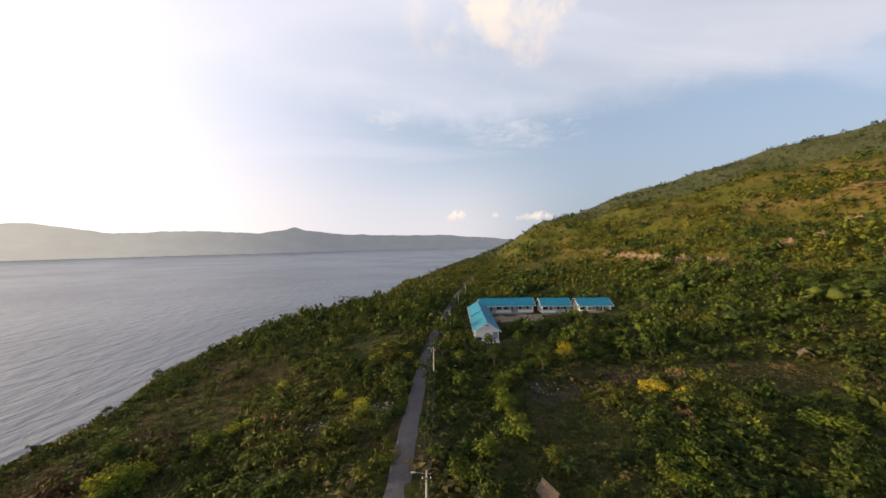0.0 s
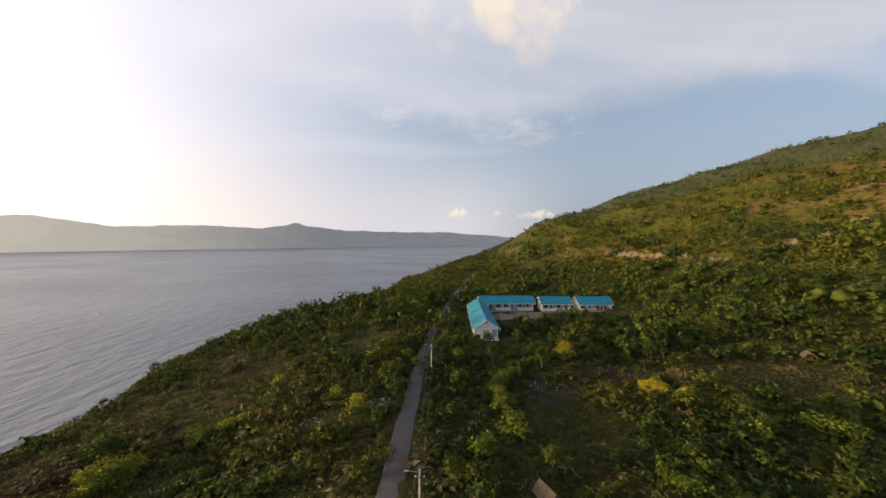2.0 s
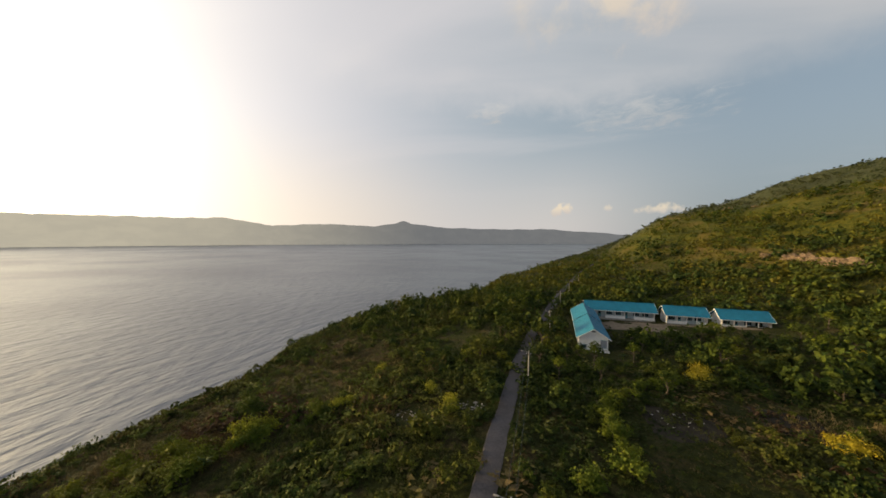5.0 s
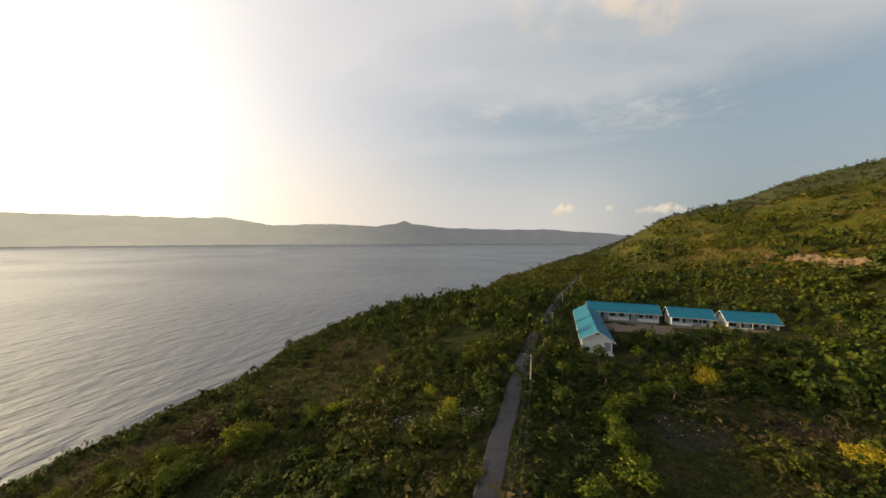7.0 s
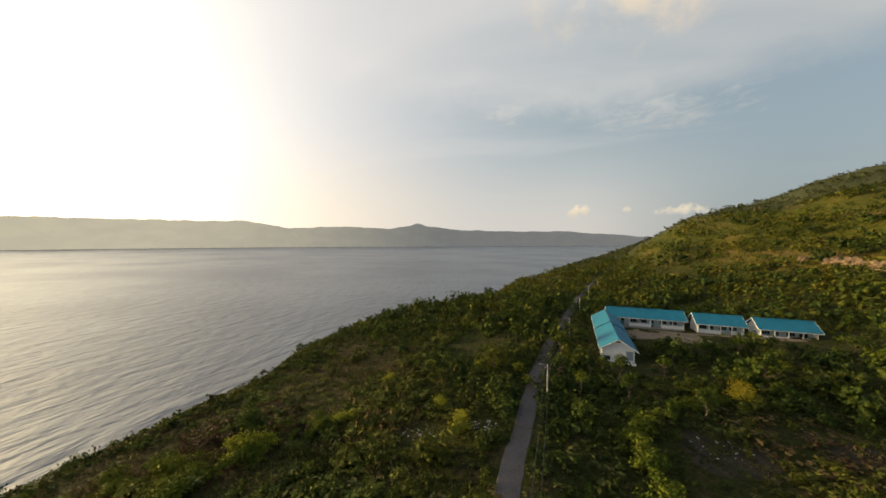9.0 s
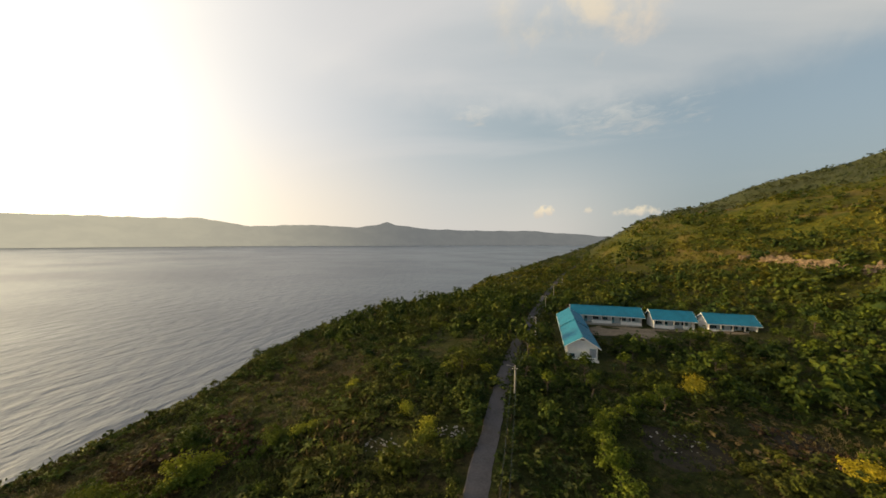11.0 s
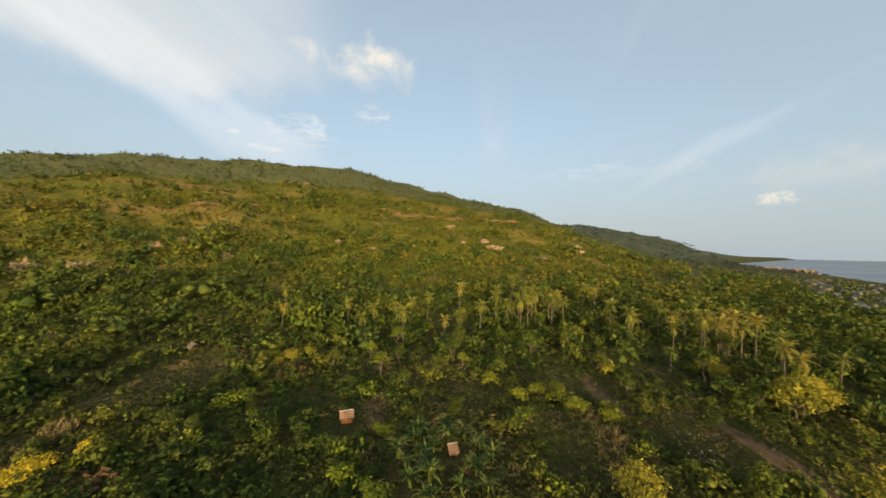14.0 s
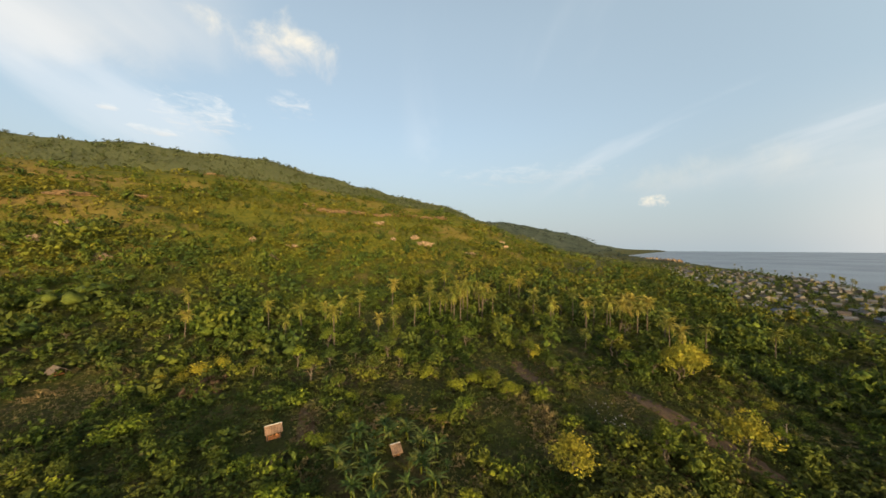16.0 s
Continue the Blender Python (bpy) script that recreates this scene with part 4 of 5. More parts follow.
plant(green, [(-20, 130, 1.2), (-27, 137, 1.2), (-34, 144, 1.1), (-12, 140, 1.0), (31.5, 85.5, .8), (35, 88, .7), (46, 90, .8), (85, 28, .9), (92, 40, 1.1),
             (98, 22, 1.0), (88, 5, 1.1), (94, -8, 1.1), (101, 4, 1.0), (84, -14, 1.0)], 1.0)


# ---- palms and bananas ----
def frond_mesh(rg, long, mat, name="frond"):
    """A palm frond: an arched midrib with leaflets down both sides."""
    n = 11
    v, f = [], []
    for side in (-1, 1):
        for k in range(n):
            u = (k + 0.6) / n
            x, z = long * u, long * (0.42 * u - 0.75 * u * u)
            w = long * 0.26 * math.sin(3.14 * min(1, 0.18 + 0.8 * u)) * rg.uniform(0.8, 1.15)
            base = len(v)
            v += [(x - long * 0.035, 0, z), (x + long * 0.045, 0, z - 0.01), (x + w * 0.55, side * w, z - w * 0.55)]
            f.append((base, base + 1, base + 2))
    base = len(v)
    for k in range(n + 1):
        u = k / n
        x, z = long * u, long * (0.42 * u - 0.75 * u * u)
        v += [(x, -0.03, z + 0.01), (x, 0.03, z + 0.01)]
    tri = []
    for k in range(n):
        a = base + 2 * k
        tri += [(a, a + 2, a + 1), (a + 1, a + 2, a + 3)]
    return mesh_of(name, np.array(v), np.array(f + tri), mat)


def make_palm(seed, tall):
    rg = np.random.default_rng(seed)
    thing = empty("coconut_palm", pose(0, 0, -500), "tall slender coconut palm with a ragged crown of fronds", "palm tree", "coconut palms")
    bm = bmesh.new()
    bend, p = rg.uniform(-.5, .5, 2), Vector((0, 0, -0.4))
    for k in range(6):
        u = (k + 1) / 6
        q = Vector((bend[0] * u * u, bend[1] * u * u, tall * u))
        tube(bm, p, q, 0.20 - 0.08 * k / 6, 0.20 - 0.08 * u, 8)
        p = q
    part("trunk", bm, M_BARK, thing)
    meshes = [frond_mesh(rg, 3.0, M_PALM) for _ in range(2)]
    for k in range(20):
        fr = part("frond", meshes[k % 2], M_PALM, thing)
        tilt = rg.uniform(-62, 22) if k < 12 else rg.uniform(30, 62)
        fr.matrix_basis = pose(p.x, p.y, p.z - 0.05, rz=k * 137.5 + rg.uniform(-12, 12)) @ pose(0, 0, 0, ry=-tilt)
    return thing


palms = [make_palm(51, 9.4), make_palm(52, 10.8), make_palm(53, 8.4)]
plant(palms, [(89.5, 20.4, 1.0), (112, -10.1, 1.1), (110.1, -13.4, 1.0), (104.1, -16.8, 1.1), (110.1, -23.6, 1.1), (118.1, -31.2, 1.1), (92.2, 9.0, .72), (96.6, 4.2, .72), (98.2, -50.5, 1.0),
             (127.3, 1.5, 1.0), (140.8, -23.3, 1.1), (89.7, -71.2, 1.1), (85, -62.3, 1.05), (81.8, -69.5, 1.0), (75.4, -45.4, .7), (92.1, -45.8, 1.0), (66.4, -63.7, .85), (150, -60, 1.0),
             (64.5, -65.9, .9), (85.9, -54.3, .8), (108, -4, 1.0), (115, -19, 1.1), (121, -12, 1.0), (126, -26, 1.0), (95, -78, 1.0)], 1.0, 0.06)
plant(palms, [(79, -77, 1.0), (104, -63, .9), (118, 14, .9), (131, -40, 1.0), (106, 40, .8), (99, 58, .75), (110, 62, .8), (136, -58, .9), (72, -84, .9),
             (62, -95, .8), (92, -59, 1.0), (85, -66, 1.1), (92, -77, 1.1), (88, -80, 1.0), (90, -74, .9), (96, -71, 1.05), (99, -68, .9), (116, -36, 1.0),
             (121, -34, 1.1), (112, -30, .9), (124, -20, 1.0), (113, -16, .95), (107, -20, 1.0), (119, -25, 1.1), (128, -33, .9)], 1.0, 0.06)
plant(palms, [(134, -28, 1.0), (103, -46, .9), (110, -50, 1.0), (100, 30, .9), (104, 24, .8), (111, 20, .9), (94, 33, .7)], 1.0, 0.06)


def banana_leaf(rg, long, wide, mat):
    """A broad arched blade, folded along its midrib and torn at the rim."""
    n = 8
    v, f = [], []
    for k in range(n + 1):
        u = k / n
        w = wide * math.sin(3.14 * min(1, 0.10 + 0.88 * u)) ** 0.7 * rg.uniform(0.8, 1.1)
        x, z = long * u, long * (0.75 * u - 0.95 * u * u)
        v += [(x, -w, z - w * 0.25), (x, 0, z), (x, w, z - w * 0.25)]
    for k in range(n):
        a = 3 * k
        f += [(a, a + 1, a + 4, a + 3), (a + 1, a + 2, a + 5, a + 4)]
    f = [(q[0], q[3], q[2], q[1]) for q in f]
    return mesh_of("leaf_blade", np.array(v), np.array(f), mat)


M_BANANA = foliage("banana_leaves", (0.020, 0.037, 0.007), (0.046, 0.067, 0.012), (0.14, 0.13, 0.026), 0.6, 0.6)


def make_banana(seed):
    rg = np.random.default_rng(seed)
    thing = empty("banana_plant", pose(0, 0, -500), "banana plant with broad drooping torn leaves", "banana plant", "banana plants")
    part("stem", tube(bmesh.new(), (0, 0, -0.3), (0.05, 0, 1.9), 0.15, 0.09, 8), M_LIME, thing)
    meshes = [banana_leaf(rg, rg.uniform(1.9, 2.5), 0.24, M_BANANA) for _ in range(3)]
    for k in range(11):
        lf = part("leaf_blade", meshes[k % 3], M_BANANA, thing)
        lf.matrix_basis = pose(0.05, 0, 1.8, rz=k * 137.5 + rg.uniform(-15, 15)) @ pose(0, 0, 0, ry=rg.uniform(-62, -6))
    return thing


bananas = [make_banana(61), make_banana(62), make_banana(63)]
plant(bananas, [(47.4, 14.4, 1.0), (42.4, 16.7, 1.0), (41.8, 13.1, 1.0), (45.7, 9.9, 1.15), (46.9, 7.6, 1.15), (36.8, 14.9, 1.0), (39.5, 6.8, 1.1), (41.9, 4.2, 1.1),
                (3.9, 35.2, 1.0), (15.4, 39.7, 1.0), (-45.5, 35.7, .85), (35.7, 6.0, 1.1), (39.5, 15.5, 1.1), (37, 12.6, 1.0), (36.0, 9.0, .95), (44, 12, 1.0), (48.5, 10.5, 1.0), (44.6, 5.6, 1.0),
                (34.5, 13, .95), (73, 30, .8), (76, 33, .8), (70, 25, .8), (67, 20, .8), (-14, 76, .9), (-11.5, 74, .9), (64, 92, .8), (66, 95, .8), (18.8, 90, .8), (21, 66, .7)]
      + [(x, y, 0.8 + 0.2 * math.sin(x * 7)) for x, y in [(41.5 + 7.6 * math.sin(k * 2.4) * (k / 26) ** 0.5, 10.5 + 7.2 * math.cos(k * 2.4) * (k / 26) ** 0.5) for k in range(26)]
         if not (34 < x < 45 and abs(y - 9.8) < 1.7)], 0.86)

# ---- huts ----
M_THATCH = plain("weathered_thatch", (0.062, 0.05, 0.04), 0.95, var=0.35, scale=3)
M_PALE_THATCH = plain("pale_dry_thatch", (0.13, 0.10, 0.078), 0.95, var=0.3, scale=3)
M_PLANK = plain("raw_planks", (0.24, 0.095, 0.035), 0.85, var=0.3, scale=3)
M_TIN = plain("rusty_tin_roof", (0.17, 0.105, 0.066), 0.8, 0.0, var=0.35, scale=1.2)


def shed(m, w, d, tall, label, top):
    """A small plank shed on posts under a single-pitch tin roof."""
    thing = empty("shed", m, label, "shed", "sheds")
    for x in (-w / 2, w / 2):
        for y in (-d / 2, d / 2):
            part("corner_post", boxed(x - 0.06, y - 0.06, -0.5, x + 0.06, y + 0.06, tall + (0.5 if y > 0 else 0)), M_BARK, thing)
    n = 9
    for k in range(n):
        x = -w / 2 + 0.08 + (w - 0.16) * k / n
        part("wall_plank", boxed(x, -d / 2 - 0.09, 0.15 + 0.04 * (k % 2), x + (w - 0.16) / n - 0.02, -d / 2 - 0.062, tall - 0.25 - 0.05 * (k % 3)), M_PLANK, thing)
    for sx in (-1, 1):
        part("side_wall", boxed(sx * w / 2 - 0.02 + sx * 0.085, -d / 2, 0.15, sx * w / 2 + 0.02 + sx * 0.085, d / 2, tall - 0.2), M_PLANK, thing)
    part("roof", roof_slope(-w / 2 - .3, w / 2 + .3, -d / 2 - .35, d / 2 + .3, tall, tall + .62, 0.35, 0.03), top, thing)
    part("ridge_strip", boxed(-w / 2 - .3, d / 2 + .22, tall + .62, w / 2 + .3, d / 2 + .36, tall + .70), M_POLE, thing, "pale metal strip along the roof's top")
    return thing


shed(pose(50.6, 25.6, float(ground_height(50.6, 25.6)), rz=-72), 1.6, 0.6, 1.1, "small orange plank shed with a pale roof strip", M_TIN)
shed(pose(43.2, 9.4, float(ground_height(43.2, 9.4)), rz=-78), 0.8, 0.6, 0.62, "small rusty shed half hidden among banana plants", M_TIN)


def thatched_hut(m, straw, label):
    thing = empty("thatched_hut", m, label, "hut")
    for x in (-0.9, 0.9):
        for y in (-1.4, 1.4):
            part("post", tube(bmesh.new(), (x, y, -0.4), (x, y, 1.7), 0.06, 0.05, 6), M_BARK, thing)
    part("platform", boxed(-0.85, -1.35, 0.5, 0.85, 1.35, 0.6, bevel=0.02), M_PLANK, thing)
    rg = np.random.default_rng(4)
    for sx in (-1, 1):
        bm = bmesh.new()
        prof = []
        for k in range(6):
            u0, u1 = k / 6, (k + 1) / 6
            prof += [(sx * 1.45 * u0, 2.96 - 1.55 * u0), (sx * 1.45 * u1, 3.0 - 1.55 * u1)]
        prof += [(sx * 1.45, 2.86 - 1.55), (0, 2.80)]
        ends = [[bm.verts.new((x, y + rg.uniform(-.1, .1), z)) for x, z in prof] for y in (-1.9, -0.6, 0.6, 1.9)]
        for a, b in zip(ends, ends[1:]):
            for k in range(len(prof)):
                j = (k + 1) % len(prof)
                bm.faces.new((a[k], a[j], b[j], b[k]))
        for e in (ends[0], ends[-1]):
            bm.faces.new(e)
        bmesh.ops.recalc_face_normals(bm, faces=bm.faces)
        part("roof_thatch", bm, straw, thing)
    part("ridge_roll", tube(bmesh.new(), (0, -1.95, 2.96), (0, 1.95, 2.96), 0.12, 0.11, 8), straw, thing)
    return thing


thatched_hut(pose(11.7, 35.4, float(ground_height(11.7, 35.4)), rz=24) @ Matrix.Diagonal((0.72, 0.72, 0.72, 1)), M_THATCH, "small open hut under a steep weathered thatch roof")
thatched_hut(pose(82.3, 72.1, float(ground_height(82.3, 72.1)), rz=-38) @ Matrix.Diagonal((0.95, 0.85, 0.62, 1)), M_PALE_THATCH, "small field hut under a pale dry thatch roof")


# ---- rocks, rubble, dead trunk ----
def rock_mesh(seed, stone):
    """A weathered ledge: one lump, cracked into uneven steps and hollows."""
    bm = bmesh.new()
    bmesh.ops.create_icosphere(bm, subdivisions=4, radius=1)
    off = Vector((seed * 3.1, seed * 1.7, seed * 2.3))
    for v in bm.verts:
        p = v.co.copy()
        n = noise.fractal(p * 1.6 + off, 1.0, 2.0, 5)
        crack = noise.cell(Vector((p.x * 3.2, p.y * 2.0, p.z * 1.6)) + off)
        v.co *= 0.78 + 0.5 * n + 0.32 * crack
        v.co.z *= 0.75 + 0.35 * noise.noise(Vector((p.x * 2.6, 0.3, seed)))
    return mesh_from(bm, "rock", stone)


def mesh_from(bm, name, mat):
    me = bpy.data.meshes.new(name)
    bm.to_mesh(me)
    bm.free()
    me.materials.append(mat)
    return me


ROCKS = ((164, 116.7, 5.0, 3.6), (254.4, -36.1, 12.5, 3.6), (313, -3.6, 8, 3), (303, -127.6, 6, 3), (288, -131, 5, 2.5), (263, -12.5, 4, 2.5), (209.4, 73.8, 3, 3), (194.7, 60.4, 3.5, 3.2),
         (213.6, 163.1, 8, 3.5), (171, 142.9, 5, 3), (123.2, 217.8, 6, 3.5), (125.8, 201.6, 7, 3), (131.3, 172.3, 4.5, 4), (128, 182.3, 6, 3), (133, 155.5, 3.5, 3.2), (198, 449, 6, 4),
         (219, 442, 6, 3), (238, -70, 6, 2.5))
ROCKS += ((120, 232, 5, 3), (243, -45, 5, 3), (265, -31, 6, 3.2), (330, 60, 9, 2.5), (269.7, -110.6, 9, 3.5), (286.3, -139.6, 7, 3), (123.1, 191, 9, 5.5), (128.4, 170, 7, 6),
         (123.5, 212, 7, 5), (132.5, 155, 5, 5), (161, 148, 6, 2.5), (190, 142.5, 7, 2.5), (209, 161, 6, 2.5), (216.6, 55, 5, 2), (190.7, 60, 5, 4))
LEDGES = ((323, 48), (325, 33), (327, 17), (333, 0), (341, -17), (346, -36), (350, -56), (356, -74), (401, 139), (404, 120), (474, 194), (243, 179), (274, 163))
M_LEDGE = plain("brown_ledge", (0.10, 0.066, 0.036), 0.95, var=0.6, scale=0.5)
ROCK_MESHES, LEDGE_MESHES = [rock_mesh(k, M_ROCK) for k in range(5)], [rock_mesh(k + 9, M_LEDGE) for k in range(5)]


def rock(x, y, sx, sy, sz, rz, label, name="rock_outcrop", group="limestone outcrops", lift=0.0):
    ob = new(name, (LEDGE_MESHES if name == "rock_ledge" else ROCK_MESHES)[int(abs(x * 7 + y)) % 5])
    z = float(ground_height(x, y))
    ob.matrix_basis = pose(x, y, z + lift * sz, rz=rz) @ Matrix.Diagonal((sx, sy, sz, 1))
    tagged(ob, label, "rock", group)


for x, y, wide, tall in ROCKS:
    az = math.degrees(math.atan2(x, y - 5))
    rock(x, y, wide * 0.68, 2.2, tall * 0.85, -az + 25 * math.sin(x), "weathered tan limestone outcrop on the green slope", lift=0.15)
for x, y in LEDGES:
    rock(x, y, 11, 2.5, 2.6, -math.degrees(math.atan2(x, y - 5)), "long brown limestone ledge across the slope", "rock_ledge", "limestone ledges", 0.1)
for k in range(9):
    u = k / 8
    rock(572 + 180 * u, -693 - 96 * u, 15, 9, 17 - 4 * u, -30 + 9 * math.sin(5 * k), "pale limestone sea cliff at the far cape", "sea_cliff", "sea cliffs")
rock(60.5, 84.0, 1.0, 0.8, 0.7, 50, "pale rounded boulder among the bushes", "boulder", "boulders", 0.2)


def rubble(x, y, r, n, seed, label):
    """A heap of pale broken stones and scraps, one mesh."""
    rg = np.random.default_rng(seed)
    bm = bmesh.new()
    for k in range(n):
        a, d = rg.uniform(0, 6.28), r * math.sqrt(rg.uniform(0, 1))
        px, py = x + 1.6 * d * math.cos(a), y + d * math.sin(a)
        s = 0.06 + 0.22 * rg.random() ** 2
        m = pose(px, py, float(ground_height(px, py)) + 0.25 + s * 0.2, *rg.uniform(-40, 40, 3)) @ Matrix.Diagonal((s * 1.6, s, s * 0.5, 1))
        bmesh.ops.create_icosphere(bm, subdivisions=1, radius=0.7, matrix=m)
    ob = part("rubble", bm, M_RUBBLE)
    tagged(ob, label, "rubble", kind="stuff")


M_RUBBLE = plain("pale_rubble", (0.27, 0.245, 0.22), 0.9, var=0.4, scale=2)
rubble(-21.1, 53.3, 1.9, 55, 2, "scattered pale stones and cut brush")
rubble(-11.8, 57.6, 1.6, 50, 3, "pale heap of broken stones beside the lane")
rubble(48.4, -27.9, 3.0, 45, 5, "scattered pale stones on bare soil")
rubble(20.3, 63.0, 2.6, 20, 6, "pale cut stalks and stones on the cleared plot")


M_DEADWOOD = plain("dead_wood", (0.13, 0.115, 0.095), 0.9, var=0.3, scale=3)


def bare_trunk(x, y, tall):
    thing = empty("dead_trunk", pose(x, y, float(ground_height(x, y))), "pale leafless dead trunk with broken branch stubs", "dead tree")
    part("trunk", tube(bmesh.new(), (0, 0, -0.4), (0.1, 0, tall), 0.10, 0.06, 8), M_DEADWOOD, thing)
    for a, z in ((0.4, .8), (2.4, .92), (4.1, .7)):
        part("branch", tube(bmesh.new(), (0.05, 0, tall * z), (0.5 * math.cos(a), 0.5 * math.sin(a), tall * z + 0.4), 0.04, 0.02, 6), M_DEADWOOD, thing)


bare_trunk(36.5, -51.5, 3.4)


# ---- the town by the southern shore ----
def build_beach():
    y = np.arange(-640, -230, 6.0)
    x = shore_x(y)
    rg = np.random.default_rng(15)
    w = 7 + 3 * np.sin(y / 37.0) + rg.uniform(-1, 1, len(y))
    rows = [np.stack([x + a * w, y, z + 0 * y], -1) for a, z in ((-0.5, -0.3), (0, 0.35), (0.6, 1.5), (1.0, 2.6))]
    V = np.stack(rows, 1)
    idx = np.arange(len(y) * 4).reshape(-1, 4)
    faces = np.stack([idx[:-1, :-1], idx[:-1, 1:], idx[1:, 1:], idx[1:, :-1]], -1).reshape(-1, 4)
    ob = new("beach", mesh_of("beach", V.reshape(-1, 3), faces, plain("pale_sand", (0.5, 0.45, 0.36), 0.95, var=0.15), True))
    tagged(ob, "narrow pale sand beach below the village", "beach", kind="structure")


build_beach()

ROOFS = [plain("rusty_roof", (0.062, 0.050, 0.044), 0.7, var=0.3), plain("grey_roof", (0.085, 0.085, 0.092), 0.6, var=0.3),
         plain("blue_grey_roof", (0.07, 0.085, 0.11), 0.6, var=0.25), plain("white_roof", (0.15, 0.15, 0.148), 0.6, var=0.2)]
ROOF_ORDER = (0, 1, 2, 3, 1, 2, 1, 0, 1, 2)
TOWN_WALLS = [plain("cream_walls", (0.085, 0.077, 0.068), 0.8, var=0.2), plain("grey_walls", (0.085, 0.083, 0.08), 0.8, var=0.2)]


def town_house(k):
    rg = np.random.default_rng(70 + k)
    w, d, tall, rise = rg.uniform(6, 10), rg.uniform(6, 8), rg.uniform(2.8, 4.2), rg.uniform(1.3, 2.1)
    label = ("low house under a rusty tin roof in the village", "low house under a grey roof in the village", "low house under a blue-grey roof in the village",
             "low house under a pale roof near the beach")[ROOF_ORDER[k]]
    thing = empty("village_house", pose(0, 0, -500), label, "house", "village houses")
    wl = part("wall", boxed(-w / 2, -d / 2, -1.5, w / 2, d / 2, tall), TOWN_WALLS[k % 2], thing)
    for sx in (-0.3, 0.25):
        part("window", boxed(sx * w - .5, -d / 2 - .03, 1.0, sx * w + .5, -d / 2 - .004, 2.0), M_DARK, wl)
    for sy in (-1, 1):
        part("roof", roof_slope(-w / 2 - .5, w / 2 + .5, sy * (d / 2 + .6), sy * 0.02, tall - .15, tall + rise, 2.4), ROOFS[ROOF_ORDER[k]], thing)
    for x0 in (-w / 2 + 0.004, w / 2 - 0.2):
        part("gable", gable_wall(x0, x0 + .19, d / 2 - 0.01, tall + 0.004, tall + rise - .25, tall - .3), TOWN_WALLS[k % 2], wl)
    return thing


houses = [town_house(k) for k in range(10)]
rg = np.random.default_rng(77)
spots = []
while len(spots) < 320:
    x, y = rg.uniform(55, 420), -150 - 330 * rg.random() ** 1.25
    inland = np.interp(y, [-480, -289, -231, -182, -150], [430, 245, 168, 128, 82])
    if x > inland or math.hypot(x, y - 5) < 222 or x - shore_x(y) < 18 or any((x - a) ** 2 + (y - b) ** 2 < 46 for a, b, _ in spots):
        continue
    spots.append((x, y, 1.0))
plant(houses, spots, 0.64, 0.22)
plant(palms, [(shore_x(y) + rg.uniform(8, 26), y, 1.0) for y in np.linspace(-250, -560, 26)] + [(a + 6, b + 3, 0.9) for a, b, _ in spots[::9]], 0.66)


# ---- scrub, woods and grass: too many to count ----
CLEARINGS = [(65.8, 64, 13, 8), (46.5, -9, 9, 7), (20, 53, 8, 12), (52, 24, 7, 5), (50, -30, 9, 5), (70, -19, 10, 7), (62, 5, 6, 5), (33, 27, 6, 6), (-21, 54, 5, 4), (-12, 58, 4, 3),
             (-49, 83, 7, 8), (-66, 40, 7, 9), (38, 70, 8, 6), (29, 118, 12, 5), (55, 123, 17, 6), (24, 92, 5, 4), (-24, 96, 7, 8), (58, 34, 5, 5), (42, -39.5, 13, 3.2), (80, -40, 8, 5), (112, 6, 14, 7), (41.5, 10, 8.5, 8)]


DRY = [(-62, 38, 9, 8), (-70, 48, 6, 8), (67, 62, 13, 8), (53, 22, 5, 2.2), (43, 21, 3.5, 3), (-52, 80, 8, 6), (-22, 53, 5, 3), (44, -36, 9, 4), (50, -12, 7, 5)]
CROPS = [(24, 50, 12, 12), (36, 46, 10, 9), (50, -8, 10, 9), (33, 27, 9, 8), (57, 35, 8, 6), (46, -25, 10, 6)]
MAIZE = [(44.5, 67.5, 5, 3.6)]
RUSTY = [(-58, 47, 7, 5), (38.5, 67.5, 6, 5), (36, 52, 4.5, 3), (-54, 54, 7, 5), (-45, 50, 5, 4), (51.5, 22, 3.5, 1.8), (54.5, 22.5, 3, 1.5), (36, -33, 8, 3), (70, 42, 6, 3)]


def openness(x, y):
    """1 in the grassy clearings, 0 in the scrub."""
    o = np.zeros(np.shape(x))
    wob = 0.35 * ripple(x, y, 9, 91)
    for cx, cy, rx, ry in CLEARINGS:
        o = np.maximum(o, np.clip(1.35 - np.hypot((x - cx) / rx, (y - cy) / ry) + wob, 0, 1))
    s = x - shore_x(y)
    belt = np.clip((s - 9) / 4, 0, 1) * np.clip((46 - s) / 8, 0, 1) * np.clip((110 - y) / 12, 0, 1) * np.clip((y + 60) / 20, 0, 1)
    o = np.maximum(o, belt * np.clip(0.15 + 0.5 * ripple(x, y, 26, 92), 0, 1))
    return np.clip(o * 2, 0, 1)


